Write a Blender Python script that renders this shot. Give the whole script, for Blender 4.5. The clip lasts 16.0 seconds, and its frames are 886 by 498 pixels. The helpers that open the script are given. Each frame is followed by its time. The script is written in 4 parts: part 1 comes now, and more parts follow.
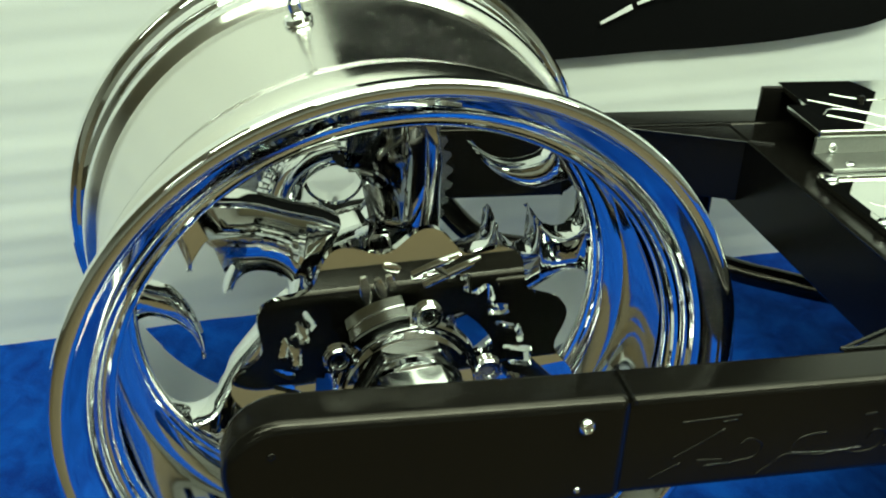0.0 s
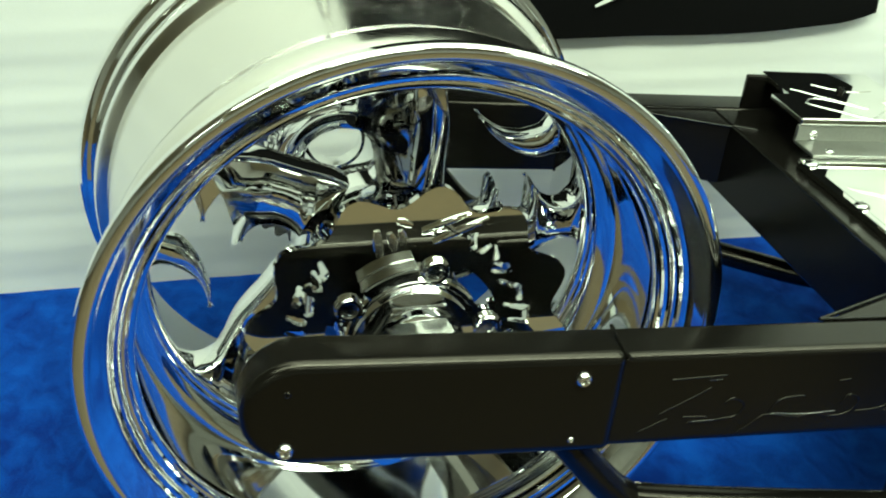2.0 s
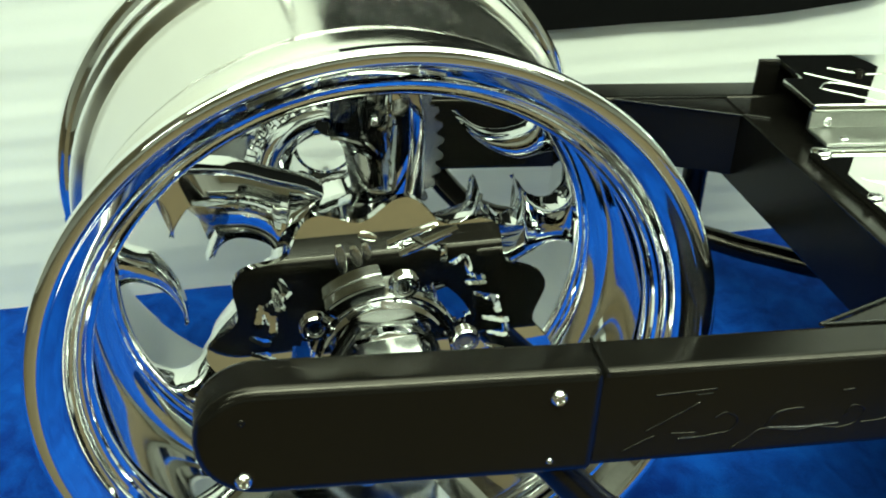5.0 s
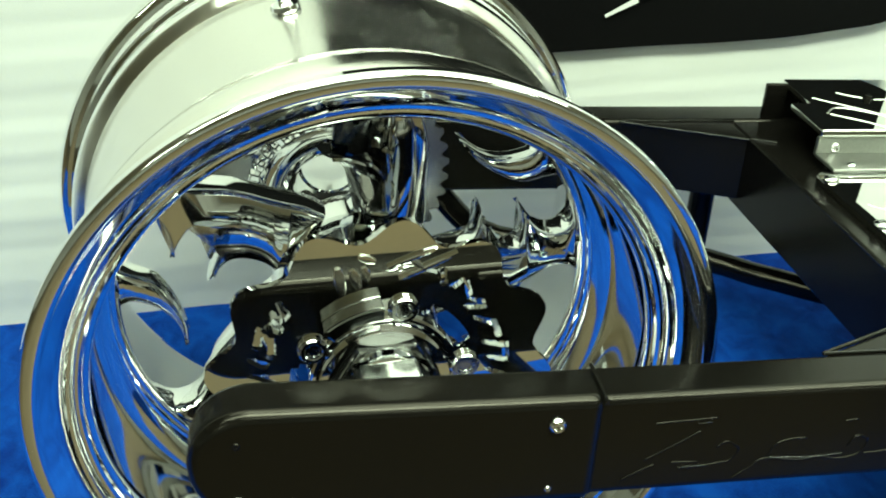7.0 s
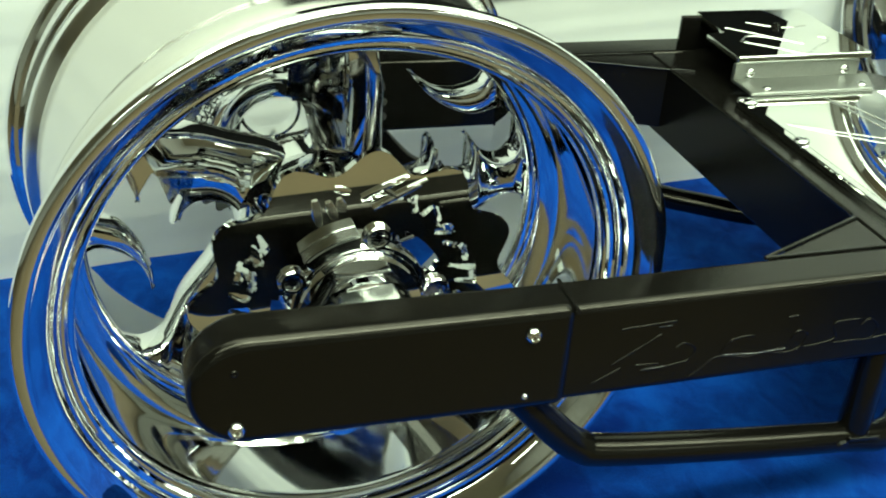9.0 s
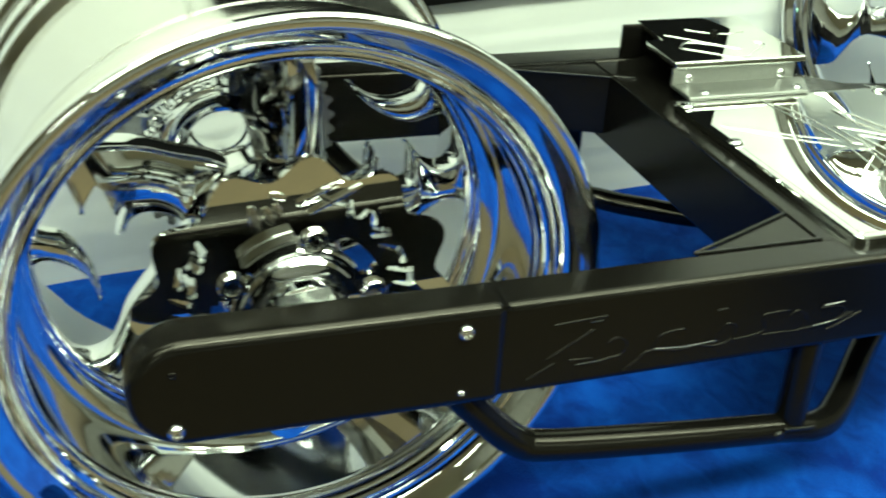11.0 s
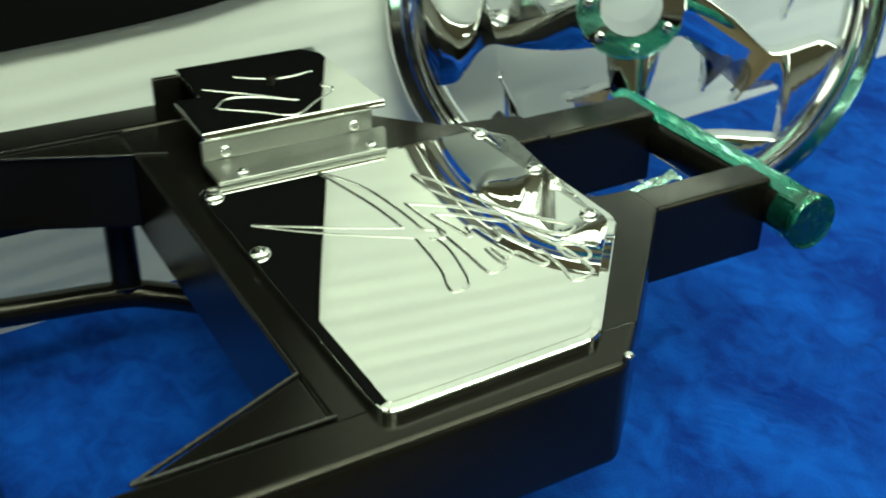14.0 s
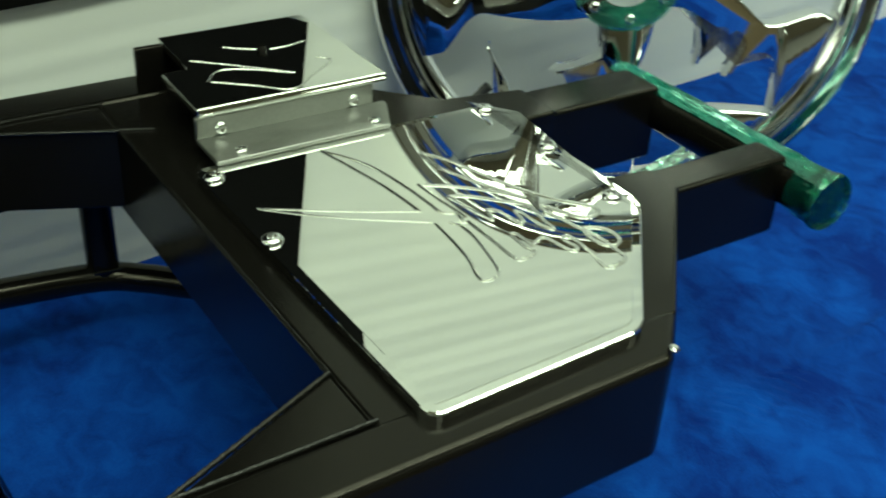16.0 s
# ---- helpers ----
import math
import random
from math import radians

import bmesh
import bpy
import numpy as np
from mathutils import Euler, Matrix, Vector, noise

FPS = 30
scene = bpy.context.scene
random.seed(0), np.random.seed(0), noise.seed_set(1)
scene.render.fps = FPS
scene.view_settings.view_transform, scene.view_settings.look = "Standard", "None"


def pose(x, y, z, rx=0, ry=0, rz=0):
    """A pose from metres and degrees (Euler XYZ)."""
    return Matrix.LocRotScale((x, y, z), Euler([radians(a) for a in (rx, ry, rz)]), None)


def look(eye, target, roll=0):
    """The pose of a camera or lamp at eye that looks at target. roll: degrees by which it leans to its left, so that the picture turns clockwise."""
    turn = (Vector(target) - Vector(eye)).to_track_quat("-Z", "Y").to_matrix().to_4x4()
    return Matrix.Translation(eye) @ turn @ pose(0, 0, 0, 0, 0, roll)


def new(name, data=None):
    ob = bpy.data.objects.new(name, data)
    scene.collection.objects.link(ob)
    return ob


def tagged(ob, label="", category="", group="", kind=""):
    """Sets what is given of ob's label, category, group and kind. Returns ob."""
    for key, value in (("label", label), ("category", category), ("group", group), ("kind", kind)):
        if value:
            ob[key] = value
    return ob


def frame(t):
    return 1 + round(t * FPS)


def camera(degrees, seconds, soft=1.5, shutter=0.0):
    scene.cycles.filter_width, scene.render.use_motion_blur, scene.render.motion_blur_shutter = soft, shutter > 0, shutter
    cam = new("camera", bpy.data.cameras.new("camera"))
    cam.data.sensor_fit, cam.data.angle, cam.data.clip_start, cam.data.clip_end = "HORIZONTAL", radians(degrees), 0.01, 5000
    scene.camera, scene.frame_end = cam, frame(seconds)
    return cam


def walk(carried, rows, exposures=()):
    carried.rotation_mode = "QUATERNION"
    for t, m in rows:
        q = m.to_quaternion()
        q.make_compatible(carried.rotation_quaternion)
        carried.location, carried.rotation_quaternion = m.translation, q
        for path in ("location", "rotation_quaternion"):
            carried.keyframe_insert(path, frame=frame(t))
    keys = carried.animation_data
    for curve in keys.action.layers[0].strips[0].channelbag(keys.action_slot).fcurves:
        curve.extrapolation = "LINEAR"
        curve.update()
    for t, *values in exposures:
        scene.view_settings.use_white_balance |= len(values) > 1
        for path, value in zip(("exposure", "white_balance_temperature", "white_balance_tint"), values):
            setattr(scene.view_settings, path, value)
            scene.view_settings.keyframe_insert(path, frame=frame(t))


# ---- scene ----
cam = camera(43.9, 16.0, soft=1.9, shutter=0.8)
PATH = [
    (0, (-0.0314, -0.6192, 0.6421), (0.2564, 1.1006, -0.3380), -2.71),
    (0.5, (-0.0729, -0.6400, 0.6504), (0.2797, 1.0574, -0.3464), -1.23),
    (1, (-0.0969, -0.6460, 0.6518), (0.2781, 1.0247, -0.3827), -0.55),
    (1.5, (-0.1000, -0.6550, 0.6513), (0.2929, 1.0230, -0.3650), 0.41),
    (2, (-0.0734, -0.6541, 0.6447), (0.2855, 1.0381, -0.3586), 0.97),
    (2.5, (-0.0296, -0.6482, 0.6405), (0.2613, 1.0581, -0.3597), 0.17),
    (3, (0.0087, -0.6364, 0.6315), (0.2178, 1.0736, -0.3840), -1.28),
    (3.5, (0.0228, -0.6164, 0.6318), (0.2154, 1.0605, -0.4408), -2.71),
    (3.7, (0.0169, -0.6124, 0.6323), (0.1959, 1.0758, -0.4252), -2.70),
    (5.8, (-0.0055, -0.6282, 0.6408), (0.2762, 1.0729, -0.3725), -2.47),
    (6, (0.0016, -0.6252, 0.6410), (0.2606, 1.0820, -0.3682), -2.70),
    (6.5, (0.0123, -0.6223, 0.6370), (0.2387, 1.0940, -0.3653), -2.23),
    (7, (0.0045, -0.6182, 0.6396), (0.2357, 1.1012, -0.3551), -2.21),
    (7.5, (-0.0190, -0.6193, 0.6358), (0.2362, 1.0961, -0.3601), -2.08),
    (8, (-0.0438, -0.6185, 0.6281), (0.2457, 1.0734, -0.3977), -2.98),
    (8.5, (-0.0555, -0.6294, 0.6325), (0.3096, 1.0237, -0.4319), -2.22),
    (8.7, (-0.0616, -0.6362, 0.6422), (0.3431, 1.0037, -0.4287), -1.56),
    (10.8, (-0.0576, -0.6782, 0.6427), (0.4134, 0.9706, -0.3855), -1.97),
    (11, (-0.0367, -0.6782, 0.6407), (0.4284, 0.9664, -0.3969), -2.39),
    (11.2, (-0.0131, -0.6773, 0.6354), (0.4462, 0.9703, -0.3996), -2.80),
    (11.5, (0.0301, -0.6643, 0.6351), (0.4855, 0.9791, -0.4096), -2.62),
    (12, (0.1409, -0.6397, 0.6170), (0.5878, 1.0161, -0.4120), -3.51),
    (12.5, (0.2418, -0.6118, 0.6099), (0.6969, 1.0502, -0.4060), -0.98),
    (12.7, (0.2718, -0.6058, 0.6090), (0.6991, 1.0580, -0.4144), -1.34),
    (13, (0.2982, -0.5950, 0.6012), (0.7434, 1.0576, -0.4346), -2.33),
    (13.5, (0.3090, -0.5551, 0.5974), (0.9064, 1.0321, -0.4627), -2.44),
    (14, (0.3038, -0.4791, 0.5943), (1.0546, 1.0019, -0.5204), -3.91),
    (14.5, (0.2905, -0.4362, 0.5907), (1.1299, 0.9661, -0.5620), -3.86),
    (15, (0.2753, -0.4232, 0.5889), (1.1530, 0.9489, -0.5719), -3.24),
    (15.5, (0.2622, -0.4222, 0.5891), (1.1609, 0.9246, -0.5842), -2.07),
    (16, (0.2690, -0.4103, 0.5862), (1.1183, 0.9665, -0.5890), -1.34),
]
EXPOSURES = [(0, 0.43), (0.5, 0.37), (1.5, 0.52), (2.5, 0.75), (7, 0.80), (8, 0.74), (8.5, 0.64), (11, 0.87), (12, 0.83), (12.5, 0.58), (13.5, 0.31), (14.5, 0.09), (15.5, -0.18), (16, -0.22)]
walk(cam, [(t, look(eye, target, roll)) for t, eye, target, roll in PATH], EXPOSURES)

# ---- light ----
FLOOR = -0.055
EDGE, HALL_FLOOR = -0.29, -0.32   # front of the carpeted platform and the hall floor below it
world = bpy.data.worlds.new("hall_light")
scene.world = world
world.use_nodes = True
world.node_tree.nodes["Background"].inputs["Color"].default_value = (0.74, 0.86, 0.66, 1)
world.node_tree.nodes["Background"].inputs["Strength"].default_value = 0.011


def ceiling_panel(x, y, sx, sy, watts):
    lamp = bpy.data.lights.new("ceiling_lamp", "AREA")
    lamp.shape, lamp.size, lamp.size_y, lamp.energy = "RECTANGLE", sx, sy, watts
    lamp.color = (0.84, 1.0, 0.75)
    ob = new("ceiling_lamp", lamp)
    ob.matrix_world = look((x, y, 2.95), (x, y, 0))


for lx, ly, length, power in ((-0.6, 0.15, 1.5, 10), (1.75, 0.15, 3.0, 19), (1.2, -0.45, 3.2, 36), (-1.2, -1.5, 1.7, 28), (0.5, -1.5, 1.7, 62), (2.9, -1.5, 3.1, 72), (0.5, -3.4, 1.5, 14), (-3.5, -5.5, 1.5, 26), (4.5, -5.5, 1.5, 26)):
    ceiling_panel(lx, ly, length, 0.6, power)


# ---- materials ----
def material(name, base, rough, metal=0.0, grain=0.0, grain_scale=400.0, bump=0.0, bump_scale=900.0,
             rough_var=0.0, var=0.0, var_scale=6.0, sheen=0.0, coat=0.0, spec=0.5):
    """Principled surface with colour grain at two scales, roughness wear and fine relief."""
    m = bpy.data.materials.new(name)
    m.use_nodes = True
    nt = m.node_tree
    b = nt.nodes["Principled BSDF"]
    b.inputs["Base Color"].default_value = (*base, 1)
    b.inputs["Roughness"].default_value = rough
    b.inputs["Metallic"].default_value = metal
    b.inputs["Sheen Weight"].default_value = sheen
    b.inputs["Coat Weight"].default_value = coat
    b.inputs["Specular IOR Level"].default_value = spec
    co = nt.nodes.new("ShaderNodeTexCoord")

    def noise_node(scale, detail=4.0):
        n = nt.nodes.new("ShaderNodeTexNoise")
        n.inputs["Scale"].default_value = scale
        n.inputs["Detail"].default_value = detail
        nt.links.new(co.outputs["Object"], n.inputs["Vector"])
        return n

    def ramp(n, lo, hi):
        r = nt.nodes.new("ShaderNodeMapRange")
        r.inputs["From Min"].default_value, r.inputs["From Max"].default_value = 0.3, 0.7
        r.inputs["To Min"].default_value, r.inputs["To Max"].default_value = lo, hi
        nt.links.new(n.outputs["Fac"], r.inputs["Value"])
        return r

    if grain or var:
        g = ramp(noise_node(grain_scale), 1 - grain, 1 + grain)
        v = ramp(noise_node(var_scale, 3.0), 1 - var, 1 + var)
        mul = nt.nodes.new("ShaderNodeMath")
        mul.operation = "MULTIPLY"
        nt.links.new(g.outputs[0], mul.inputs[0])
        nt.links.new(v.outputs[0], mul.inputs[1])
        mix = nt.nodes.new("ShaderNodeVectorMath")
        mix.operation = "SCALE"
        mix.inputs[0].default_value = base
        nt.links.new(mul.outputs[0], mix.inputs["Scale"])
        nt.links.new(mix.outputs[0], b.inputs["Base Color"])
    if rough_var:
        r = ramp(noise_node(14.0), max(0.0, rough - rough_var), rough + rough_var)
        nt.links.new(r.outputs[0], b.inputs["Roughness"])
    if bump:
        bp = nt.nodes.new("ShaderNodeBump")
        bp.inputs["Strength"].default_value = bump
        bp.inputs["Distance"].default_value = 0.001
        nt.links.new(noise_node(bump_scale).outputs["Fac"], bp.inputs["Height"])
        nt.links.new(bp.outputs[0], b.inputs["Normal"])
    return m


CHROME = material("chrome", (0.88, 0.89, 0.89), 0.045, 1.0, rough_var=0.02)
POLISHED = material("polished_aluminium", (0.80, 0.79, 0.75), 0.20, 1.0, rough_var=0.07, bump=0.9, bump_scale=10)
MIRROR = material("mirror_steel", (0.88, 0.89, 0.86), 0.012, 1.0, rough_var=0.008)
ALUMINIUM = material("brushed_aluminium", (0.40, 0.41, 0.385), 0.34, 1.0, grain=0.05, rough_var=0.06)
STEEL = material("machined_steel", (0.36, 0.36, 0.35), 0.20, 1.0, grain=0.06, rough_var=0.08)
BLACK = material("black_powder_coat", (0.0043, 0.0039, 0.0033), 0.16, 0.0, grain=0.15, bump=0.08, bump_scale=1800, rough_var=0.04, spec=0.29)
BLACK.node_tree.nodes["Principled BSDF"].inputs["Specular Tint"].default_value = (1.0, 0.92, 0.80, 1)
WELD = material("coated_weld", (0.004, 0.0037, 0.003), 0.20, 0.0, bump=0.5, bump_scale=700)
ETCHED = material("engraved_line", (0.80, 0.81, 0.78), 0.22, 1.0, rough_var=0.06)
SATIN = material("satin_chrome", (0.43, 0.44, 0.43), 0.15, 1.0, rough_var=0.05)
def carpet_material():
    """Short pile whose brushed nap shows as lighter and darker patches and streaks."""
    m = bpy.data.materials.new("blue_carpet")
    m.use_nodes = True
    nt = m.node_tree
    b = nt.nodes["Principled BSDF"]
    b.inputs["Roughness"].default_value = 0.9
    b.inputs["Specular IOR Level"].default_value = 0.08
    b.inputs["Sheen Weight"].default_value = 0.02
    b.inputs["Sheen Tint"].default_value = (0.1, 0.45, 1.0, 1)
    co = nt.nodes.new("ShaderNodeTexCoord")

    def layer(scale, detail, distort, stretch):
        mp = nt.nodes.new("ShaderNodeMapping")
        mp.inputs["Scale"].default_value = stretch
        mp.inputs["Rotation"].default_value = (0, 0, 0.6)
        n = nt.nodes.new("ShaderNodeTexNoise")
        n.inputs["Scale"].default_value, n.inputs["Detail"].default_value, n.inputs["Distortion"].default_value = scale, detail, distort
        nt.links.new(co.outputs["Object"], mp.inputs[0])
        nt.links.new(mp.outputs[0], n.inputs["Vector"])
        return n

    def join(op, p, q):
        a = nt.nodes.new("ShaderNodeMath")
        a.operation = op
        for k, v in enumerate((p, q)):
            if isinstance(v, float):
                a.inputs[k].default_value = v
            else:
                nt.links.new(v, a.inputs[k])
        return a.outputs[0]

    big, mid, fine = layer(5.0, 5.0, 0.9, (1.3, 0.7, 1)), layer(38.0, 7.0, 0.8, (1.0, 0.75, 1)), layer(700.0, 2.0, 0.0, (1, 1, 1))
    total = join("ADD", join("MULTIPLY", big.outputs["Fac"], 0.48), join("ADD", join("MULTIPLY", mid.outputs["Fac"], 0.38), join("MULTIPLY", fine.outputs["Fac"], 0.14)))
    ramp = nt.nodes.new("ShaderNodeValToRGB")
    ramp.color_ramp.elements[0].position, ramp.color_ramp.elements[1].position = 0.41, 0.60
    ramp.color_ramp.elements[0].color = (0.0006, 0.019, 0.172, 1)
    ramp.color_ramp.elements[1].color = (0.0018, 0.062, 0.370, 1)
    nt.links.new(total, ramp.inputs[0])
    nt.links.new(ramp.outputs[0], b.inputs["Base Color"])
    bp = nt.nodes.new("ShaderNodeBump")
    bp.inputs["Strength"].default_value, bp.inputs["Distance"].default_value = 0.7, 0.0015
    nt.links.new(join("ADD", fine.outputs["Fac"], mid.outputs["Fac"]), bp.inputs["Height"])
    nt.links.new(bp.outputs[0], b.inputs["Normal"])
    return m


CARPET = carpet_material()
FABRIC = material("white_fabric", (0.78, 0.80, 0.76), 0.85, 0.0, grain=0.03, grain_scale=1500, bump=0.15, bump_scale=1600, var=0.03, var_scale=3.0)
BANNER = material("black_fabric", (0.0040, 0.0040, 0.0042), 0.90, 0.0, grain=0.2, bump=0.3, bump_scale=1300, spec=0.04)
PRINT = material("white_print", (0.75, 0.76, 0.74), 0.7)
HALL = material("hall_floor", (0.068, 0.046, 0.019), 0.55, 0.0, grain=0.04, grain_scale=60, var=0.10, bump=0.1, bump_scale=200)
CEILING = material("ceiling_paint", (0.62, 0.58, 0.44), 0.9, 0.0, grain=0.05, var=0.05)
HALLWALL = material("hall_wall", (0.62, 0.62, 0.58), 0.9, 0.0, grain=0.06, var=0.1)
RUBBER = material("dark_valve", (0.05, 0.05, 0.05), 0.35, 0.3)


def film_material(name, tint, amount, crumple=0.6, stain=0.42):
    """Thin stretch film: see-through tint with a glossy skin and milky folds."""
    m = bpy.data.materials.new(name)
    m.use_nodes = True
    nt = m.node_tree
    out = nt.nodes["Material Output"]
    b = nt.nodes["Principled BSDF"]
    b.inputs["Base Color"].default_value = (*tint, 1)
    b.inputs["Roughness"].default_value = 0.07
    clear = nt.nodes.new("ShaderNodeBsdfTransparent")
    clear.inputs["Color"].default_value = (1 - stain, 0.96, 1 - 0.3 * stain, 1)
    mix = nt.nodes.new("ShaderNodeMixShader")
    n = nt.nodes.new("ShaderNodeTexNoise")
    n.inputs["Scale"].default_value = 90.0
    n.inputs["Distortion"].default_value = 0.8
    co = nt.nodes.new("ShaderNodeTexCoord")
    mp = nt.nodes.new("ShaderNodeMapping")
    mp.inputs["Scale"].default_value = (1.0, 0.22, 1.0)
    nt.links.new(co.outputs["Object"], mp.inputs[0])
    nt.links.new(mp.outputs[0], n.inputs["Vector"])
    r = nt.nodes.new("ShaderNodeMapRange")
    r.inputs["From Min"].default_value, r.inputs["From Max"].default_value = 0.35, 0.65
    r.inputs["To Min"].default_value, r.inputs["To Max"].default_value = amount * 0.6, min(1.0, amount * 1.4)
    nt.links.new(n.outputs["Fac"], r.inputs["Value"])
    nt.links.new(r.outputs[0], mix.inputs[0])
    nt.links.new(clear.outputs[0], mix.inputs[1])
    nt.links.new(b.outputs[0], mix.inputs[2])
    gloss = nt.nodes.new("ShaderNodeBsdfGlossy")
    gloss.inputs["Roughness"].default_value = 0.05
    gloss.inputs["Color"].default_value = (0.62, 1.0, 0.86, 1)
    fres = nt.nodes.new("ShaderNodeFresnel")
    fres.inputs["IOR"].default_value = 1.9
    skin = nt.nodes.new("ShaderNodeMixShader")
    nt.links.new(fres.outputs[0], skin.inputs[0])
    nt.links.new(mix.outputs[0], skin.inputs[1])
    nt.links.new(gloss.outputs[0], skin.inputs[2])
    nt.links.new(skin.outputs[0], out.inputs["Surface"])
    bp = nt.nodes.new("ShaderNodeBump")
    bp.inputs["Strength"].default_value = crumple
    bp.inputs["Distance"].default_value = 0.003
    nt.links.new(n.outputs["Fac"], bp.inputs["Height"])
    for node in (b, gloss, fres):
        nt.links.new(bp.outputs[0], node.inputs["Normal"])
    return m


# one film, two tints: lit top painted greener, shaded end darker and clearer
GREENFILM = film_material("green_film", (0.01, 0.58, 0.40), 0.24)
ENDFILM = film_material("shaded_green_film", (0.02, 0.50, 0.36), 0.055, 1.0)
HUBFILM = film_material("thin_green_film", (0.10, 0.55, 0.42), 0.13, 0.8, 0.16)
CLEARFILM = film_material("clear_film", (0.55, 0.75, 0.70), 0.35, 0.6, 0.1)


# ---- building helpers ----
# the swingarm slopes down towards its pivot end: what is bolted to it is drawn level and then tilted about the wheel's foot
TILT = Matrix.Translation((.021, -.025, -.055)) @ pose(0, 0, 0, -1.1458, 0, 0) @ pose(0, 0, 0, 0, 5.4268, 0) @ Matrix.Translation((-.021, .025, .055))


def thing(name, label, category, at=(0, 0, 0), turn=(0, 0, 0), group="", tilted=False):
    ob = new(name)
    ob.empty_display_size = 0.05
    ob.matrix_world = TILT @ pose(*at, *turn) if tilted else pose(*at, *turn)
    return tagged(ob, label, category, group)


def part(name, bm, mat, parent, label="", angle=35, smooth=True, offset=None, even=False):
    """Links a bmesh as one mesh under a thing or part. offset: the mesh was drawn in world places, the thing stands there."""
    bmesh.ops.remove_doubles(bm, verts=bm.verts, dist=1e-6)
    if offset is not None:
        bmesh.ops.translate(bm, verts=bm.verts, vec=-Vector(offset))
    bmesh.ops.recalc_face_normals(bm, faces=bm.faces)
    me = bpy.data.meshes.new(name)
    bm.to_mesh(me)
    bm.free()
    me.materials.append(mat)
    if smooth:
        me.shade_smooth()
        me.set_sharp_from_angle(angle=radians(angle))
    ob = new(name, me)
    ob.parent = parent
    if even:
        wn = ob.modifiers.new("even_normals", "WEIGHTED_NORMAL")
        wn.weight, wn.keep_sharp = 100, False
    if label:
        ob["label"] = label
    return ob


def lathe(profile, steps=128, closed=True, bm=None, centre=(0, 0, 0)):
    """Turns (radius, depth) pairs about the local y axis."""
    bm = bm or bmesh.new()
    rings = []
    for k in range(steps):
        a = 2 * math.pi * k / steps
        rings.append([bm.verts.new((centre[0] + r * math.cos(a), centre[1] + y, centre[2] + r * math.sin(a))) for r, y in profile])
    n = len(profile)
    for k in range(steps):
        p, q = rings[k], rings[(k + 1) % steps]
        for i in range(n if closed else n - 1):
            j = (i + 1) % n
            if profile[i][0] < 1e-7 and profile[j][0] < 1e-7:
                continue
            bm.faces.new((p[i], p[j], q[j], q[i]))
    return bm


def disc_profile(r, y0, y1, c=0.001, bore=0.0):
    """A turned washer with broken edges."""
    if bore:
        return [(r - c, y0), (r, y0 + c), (r, y1 - c), (r - c, y1), (bore + c, y1), (bore, y1 - c), (bore, y0 + c), (bore + c, y0)]
    return [(0.0, y0), (r - c, y0), (r, y0 + c), (r, y1 - c), (r - c, y1), (0.0, y1)]


def prism(outline, lo, hi, axis="z", bevel=0.0, segs=2, bm=None):
    """Extrudes a flat outline; axis z: outline is x, y; axis y: outline is x, z."""
    bm = bm or bmesh.new()
    put = (lambda p, h: (p[0], p[1], h)) if axis == "z" else (lambda p, h: (p[0], h, p[1]))
    lower = [bm.verts.new(put(p, lo)) for p in outline]
    upper = [bm.verts.new(put(p, hi)) for p in outline]
    n = len(outline)
    faces = [bm.faces.new(lower[::-1]), bm.faces.new(upper)]
    for i in range(n):
        faces.append(bm.faces.new((lower[i], lower[(i + 1) % n], upper[(i + 1) % n], upper[i])))
    if bevel:
        bmesh.ops.recalc_face_normals(bm, faces=faces)
        sharp = [e for e in bm.edges if len(e.link_faces) == 2 and e.calc_face_angle(0) > 0.6]
        bmesh.ops.bevel(bm, geom=sharp, offset=bevel, segments=segs, profile=0.5, affect="EDGES")
    return bm


def bezier(points, n):
    """A smooth run through control points (Catmull-Rom)."""
    pts = [Vector(p) for p in points]
    pts = [2 * pts[0] - pts[1]] + pts + [2 * pts[-1] - pts[-2]]
    out = []
    for i in range(1, len(pts) - 2):
        p0, p1, p2, p3 = pts[i - 1:i + 3]
        for k in range(n):
            t = k / n
            out.append(0.5 * (2 * p1 + (p2 - p0) * t + (2 * p0 - 5 * p1 + 4 * p2 - p3) * t * t + (3 * p1 - p0 - 3 * p2 + p3) * t ** 3))
    out.append(pts[-2])
    return out


def tube(points, radius, sides=14, n=8, bm=None, taper=None):
    """A round bar along a smooth run of points, with capped ends."""
    bm = bm or bmesh.new()
    run = bezier(points, n) if n > 1 else [Vector(p) for p in points]
    rings, up = [], Vector((0.03, 0.05, 1)).normalized()
    for i, p in enumerate(run):
        d = (run[min(i + 1, len(run) - 1)] - run[max(i - 1, 0)]).normalized()
        s = d.cross(up)
        if s.length < 0.05:
            s = d.cross(Vector((0, 1, 0)))
        s.normalize()
        w = s.cross(d)
        r = radius if taper is None else radius * taper(i / (len(run) - 1))
        rings.append([bm.verts.new(p + r * (math.cos(2 * math.pi * k / sides) * s + math.sin(2 * math.pi * k / sides) * w)) for k in range(sides)])
    for a, b in zip(rings, rings[1:]):
        for k in range(sides):
            bm.faces.new((a[k], a[(k + 1) % sides], b[(k + 1) % sides], b[k]))
    bm.faces.new(rings[0][::-1])
    bm.faces.new(rings[-1])
    return bm


